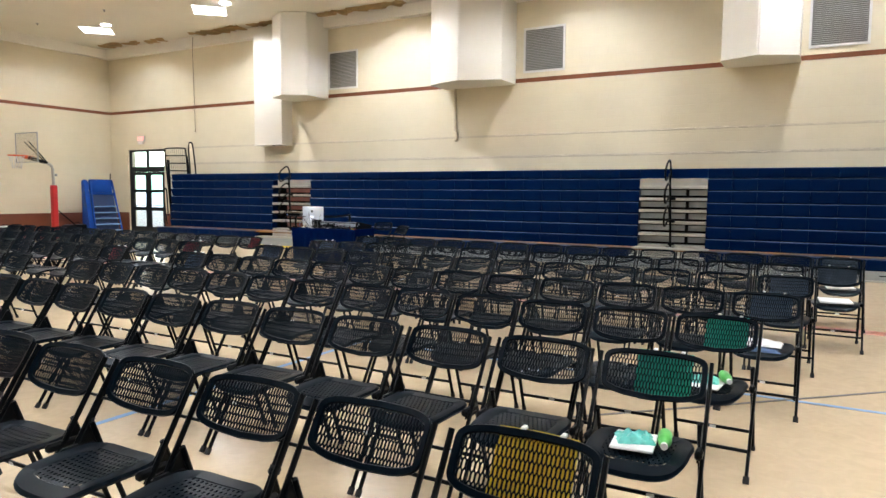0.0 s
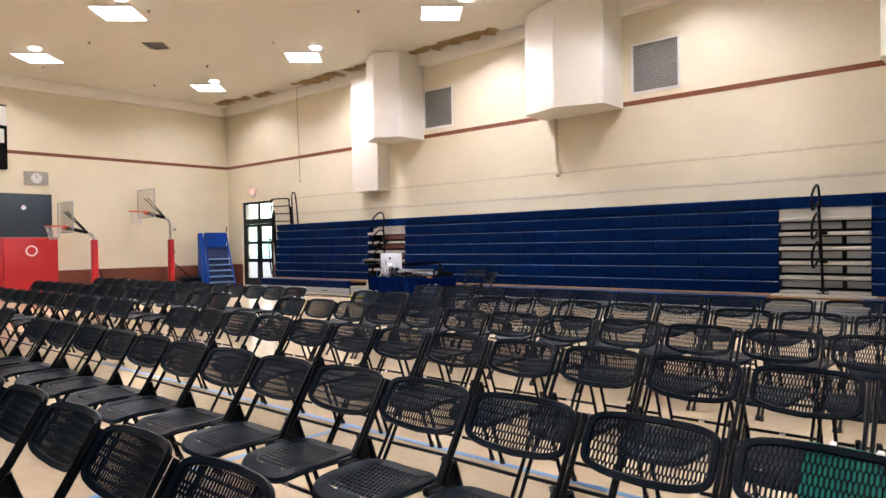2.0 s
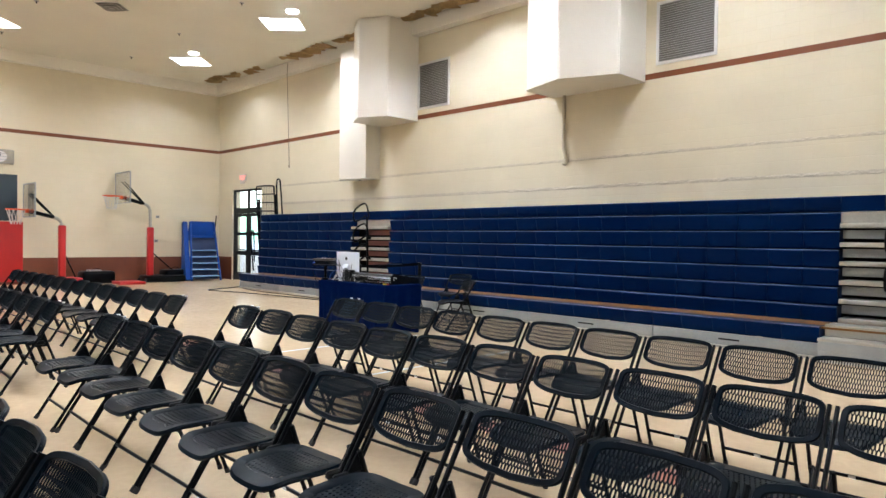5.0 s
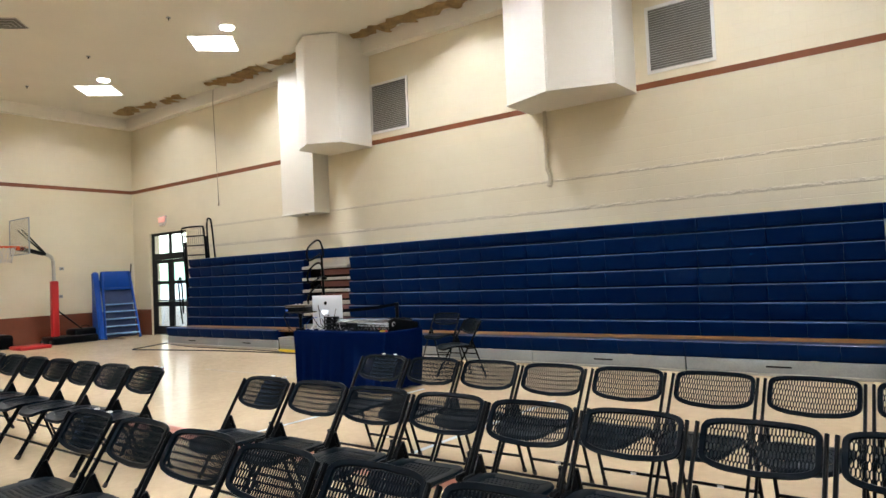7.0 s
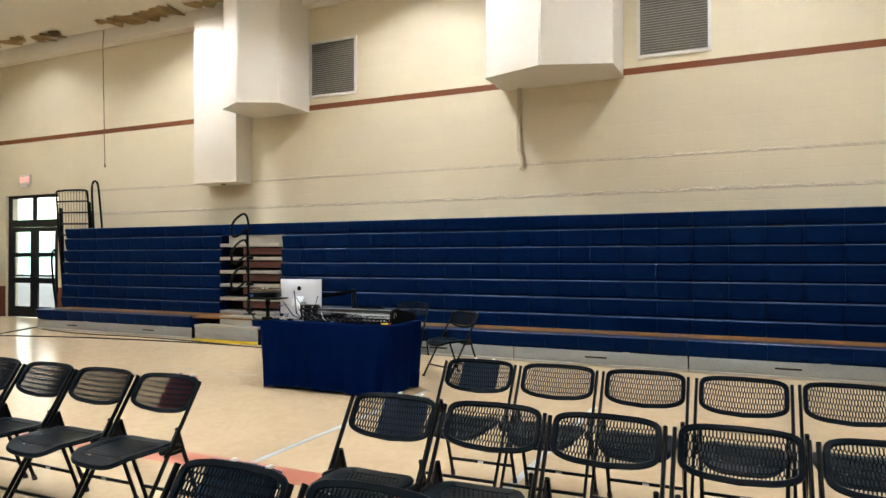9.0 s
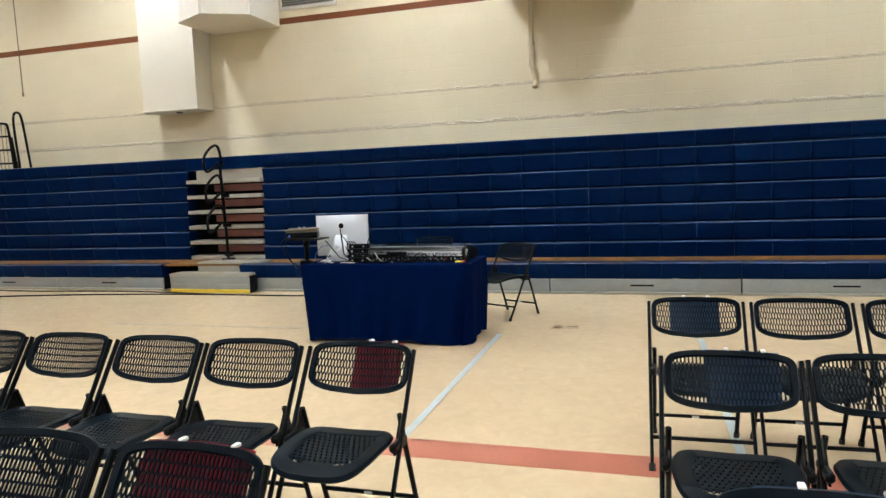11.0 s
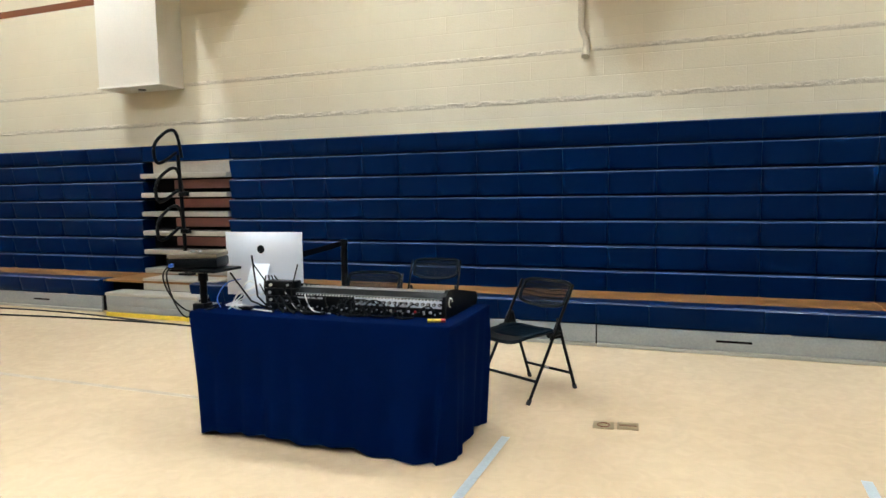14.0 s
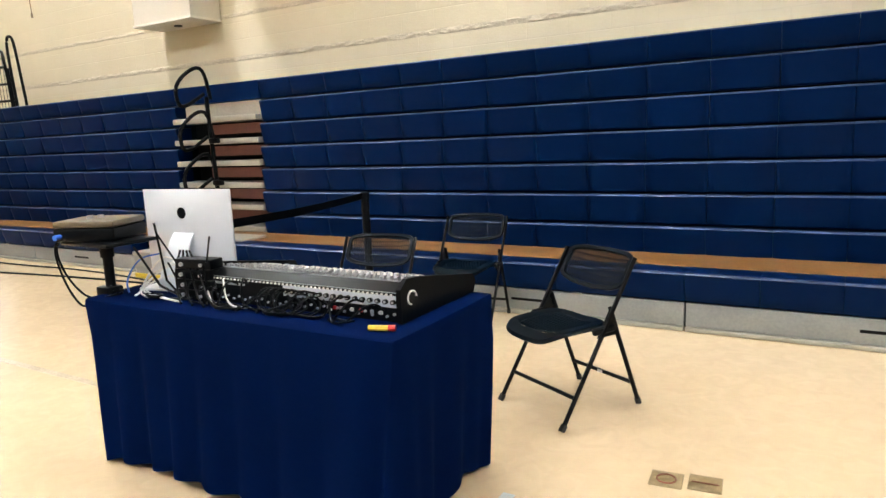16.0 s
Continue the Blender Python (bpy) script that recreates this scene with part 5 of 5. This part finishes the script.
# ---- west end ----
def hoop(y, base_mat, label, zb, deep):
    x = -21.3
    h = thing("basketball_hoop", label, "basketball hoop", "portable hoops", pose(x, y, 0))
    part("base", bevelled(-0.38, 0.38, -0.2, deep, 0.0, 0.20, 0.05), base_mat, h)
    part("pole", pipe(arc([(0, 0, 0.2), (0, 0, zb - 1.25), (0, -0.03, zb - 0.98), (0, -0.26, zb - 0.88)], 2), 0.045, 10), M_alu, h)
    part("pole_pad", bevelled(-0.088, 0.088, -0.088, 0.088, 0.18, 1.66, 0.04, 3), M_red, h, "red vinyl pole pad")
    part("brace", pipe(((0, 0.05, 0.9), (0, deep - 0.1, 0.2)), 0.02, 8), M_black, h)
    bd = part("backboard", plain(-0.58, 0.58, -0.812, -0.798, zb - 0.90, zb - 0.03), M_board, h, "clear backboard with a pale edge", False)
    for a in ((-0.60, 0.60, zb - 0.03, zb), (-0.60, 0.60, zb - 0.93, zb - 0.90)):
        part("edge", plain(a[0], a[1], -0.82, -0.79, a[2] + 0.008, a[3] - 0.002), M_steel_grey, bd, smooth=False)
    for sx in (-0.60, 0.582):
        part("edge", plain(sx, sx + 0.018, -0.82, -0.79, zb - 0.90, zb - 0.03), M_steel_grey, bd, smooth=False)
    for sx in (-0.12, 0.12):
        part("arm", pipe(((sx, -0.79, zb - 0.76), (sx * 0.4, -0.22, zb - 0.90)), 0.045, 8), M_black, h)
        part("arm", pipe(((sx, -0.79, zb - 0.28), (sx * 0.4, -0.24, zb - 0.86)), 0.02, 8), M_black, h)
    part("rim", pipe([(0.23 * math.cos(k * math.tau / 24), -1.12 + 0.23 * math.sin(k * math.tau / 24), zb - 0.72) for k in range(24)], 0.016, 8, True), M_orange, h, "orange steel rim")
    part("rim_bracket", bevelled(-0.09, 0.09, -0.90, -0.825, zb - 0.80, zb - 0.70, 0.01), M_orange, h)
    bm = bmesh.new()
    for k in range(12):
        a0, a1 = k * math.tau / 12, (k + 1) * math.tau / 12
        for p0, p1 in ((a0, a1), (a1, a0)):
            tube(bm, [(0.22 * math.cos(p0), -1.12 + 0.22 * math.sin(p0), zb - 0.73), (0.16 * math.cos((p0 + p1) / 2), -1.12 + 0.16 * math.sin((p0 + p1) / 2), zb - 0.94), (0.12 * math.cos(p1), -1.12 + 0.12 * math.sin(p1), zb - 1.12)], 0.005, 4)
    part("net", bm, M_net, h)
    for k in (-1, 1):
        part("wheel", pipe(((0.25 * k - 0.03, -0.21, 0.06), (0.25 * k + 0.03, -0.21, 0.06)), 0.06, 14), M_rubber, h)


hoop(10.2, M_red, "portable basketball hoop with a red padded pole and red base", 2.78, 0.45)
hoop(12.62, M_black, "portable basketball hoop with a red padded pole and black base", 3.27, 0.95)

mt = thing("floor_mat", "flat red vinyl mat lying by the wall", "mat", m=pose(-20.6, 11.75, 0))
part("mat", bevelled(-0.35, 0.35, -0.36, 0.36, 0.0, 0.09, 0.03), M_red, mt)
for y, w in ((11.15, 0.9), (13.45, 0.8)):
    bg = thing("equipment_bag", "black equipment bag on the floor by the wall", "bag", "equipment bags", pose(-21.45, y, 0))
    part("bag", bevelled(-0.3, 0.3, -w / 2, w / 2, 0, 0.36, 0.09, 3), M_black, bg)
    part("handle", pipe(arc([(0, -0.12, 0.35), (0, -0.08, 0.43), (0, 0.08, 0.43), (0, 0.12, 0.35)], 2), 0.012, 6), M_black, bg)
pl = thing("paper_stack", "white papers lying on the black bag", "paper", m=pose(-21.45, 11.12, 0.361))
part("sheet", bevelled(-0.15, 0.15, -0.2, 0.12, 0, 0.03, 0.004, 1), M_paper, pl)

# referee ladder with its blue pads, leaning by the corner
rl = thing("referee_ladder", "blue steel referee ladder with padded sides", "ladder", m=pose(-21.27, 14.24, 0, 0, 0, 80) @ Matrix.Diagonal((1.12, 1.0, 1.0, 1.0)))
for sx in (-0.32, 0.32):
    part("rail", pipe(((sx * 1.25, -0.55, 0.02), (sx, 0.0, 1.86)), 0.03, 8), M_ladder, rl)
    part("rear_leg", pipe(((sx * 1.2, 0.42, 0.02), (sx, 0.08, 1.86)), 0.025, 8), M_ladder, rl)
for k in range(5):
    z = 0.16 + 0.20 * k
    part("tread", bevelled(-0.385 + 0.012 * k, 0.385 - 0.012 * k, -0.53 + 0.295 * z - 0.07, -0.53 + 0.295 * z + 0.09, z - 0.02, z + 0.012, 0.006), M_ladderlight, rl, "pale blue tread")
part("platform", bevelled(-0.34, 0.34, -0.14, 0.35, 1.36, 1.42, 0.012), M_ladder, rl)
part("front_pad", bevelled(-0.34, 0.34, 0.0, 0.07, 1.30, 1.88, 0.03, 3), M_ladder, rl, "blue vinyl pad")
sp_ = bmesh.new()
pts = ((-0.54, 0.03), (0.12, 0.03), (0.12, 1.84), (-0.02, 1.87), (-0.05, 1.80))
lo = [sp_.verts.new((-0.54, y, z)) for y, z in pts]
hi = [sp_.verts.new((-0.41, y, z)) for y, z in pts]
for k in range(5):
    sp_.faces.new((lo[k], lo[(k + 1) % 5], hi[(k + 1) % 5], hi[k]))
sp_.faces.new(lo)
sp_.faces.new(hi[::-1])
bmesh.ops.bevel(sp_, geom=sp_.edges[:], offset=0.025, segments=2, affect="EDGES")
part("side_pad", sp_, M_ladder, rl, "blue vinyl side pad")
# Panel added to fill the tread gaps with their shade as dark blue.
part("rear_panel", plain(-0.36, 0.36, -0.01, 0.01, 0.0, 1.42, pose(0, -0.40, 0.06, -16.4)), M_ladderdark, rl, "dark blue panel behind the treads", False)
pp = thing("wall_pole", "thin dark pole leaning in the corner", "pole")
part("pole", pipe(((-21.75, 14.75, 0.0), (-21.85, 15.0, 2.1)), 0.018, 8), M_black, pp)

for y, z in ((13.11, 2.0), (13.07, 1.24)):
    wo = thing("wall_outlet", "small grey outlet plate on the cream wall", "wall outlet", "wall outlets", pose(X0, y, z))
    part("plate", bevelled(0.0005, 0.012, -0.055, 0.055, -0.04, 0.04, 0.003, 1), M_steel_grey, wo)
    part("cover", bevelled(0.0125, 0.02, -0.03, 0.03, -0.02, 0.02, 0.003, 1), M_gback, wo)

for k in range(4):
    y1 = 9.40 - 1.45 * k
    wp = thing("wall_pad", "red vinyl wall pad along the foot of the wall", "wall pad", "red wall pads")
    part("pad", bevelled(X0 + 0.008, X0 + 0.07, y1 - 1.445, y1 - 0.002, 0.08, 1.74, 0.02, 2), M_red, wp)
    if k == 0:
        part("emblem", disc(0, 0, 0, 0.16, 0.002, 24, pose(X0 + 0.071, 8.68, 1.35, 0, 90)), M_paper, wp, "plain pale round emblem")
        part("emblem_mark", disc(0, 0, 0, 0.12, 0.002, 24, pose(X0 + 0.0735, 8.68, 1.35, 0, 90)), M_red, wp, "plain red mark")
    sp = thing("wall_board", "slate blue board fixed to the wall above the pads", "wall board", "slate wall boards")
    part("board", bevelled(X0 + 0.008, X0 + 0.05, y1 - 1.58, y1 - 0.14, 1.76, 3.03, 0.012, 2), M_slate, sp)
    if k == 0:
        part("emblem", disc(0, 0, 0, 0.07, 0.002, 12, pose(X0 + 0.051, 8.50, 2.62, 0, 90)), M_paper, sp, "small plain pale emblem")
ck = thing("wall_clock", "wide grey caged clock on the wall", "clock", m=pose(X0 + 0.002, 8.85, 3.5))
part("case", bevelled(0, 0.08, -0.33, 0.33, -0.2, 0.2, 0.04, 3), M_clock, ck)
part("dial", disc(0, 0, 0, 0.15, 0.004, 24, pose(0.081, 0, 0, 0, 90)), M_paper, ck)
part("hand", plain(0.086, 0.09, -0.006, 0.006, 0, 0.11), M_black, ck, smooth=False)
for k in range(5):
    part("cage_bar", pipe(((0.10, -0.32, -0.16 + 0.08 * k), (0.10, 0.32, -0.16 + 0.08 * k)), 0.005, 6), M_steel_grey, ck)
sb = thing("scoreboard", "dark scoreboard with white panels high on the wall", "scoreboard")
part("case", bevelled(X0 + 0.002, X0 + 0.14, 5.2, 8.1, 3.70, 5.55, 0.02), M_void, sb)
part("panel", plain(X0 + 0.141, X0 + 0.146, 5.3, 8.09, 4.95, 5.5), M_white, sb, "white panel", False)
part("panel", plain(X0 + 0.141, X0 + 0.146, 5.4, 8.02, 4.45, 4.85), M_white, sb, "white panel", False)
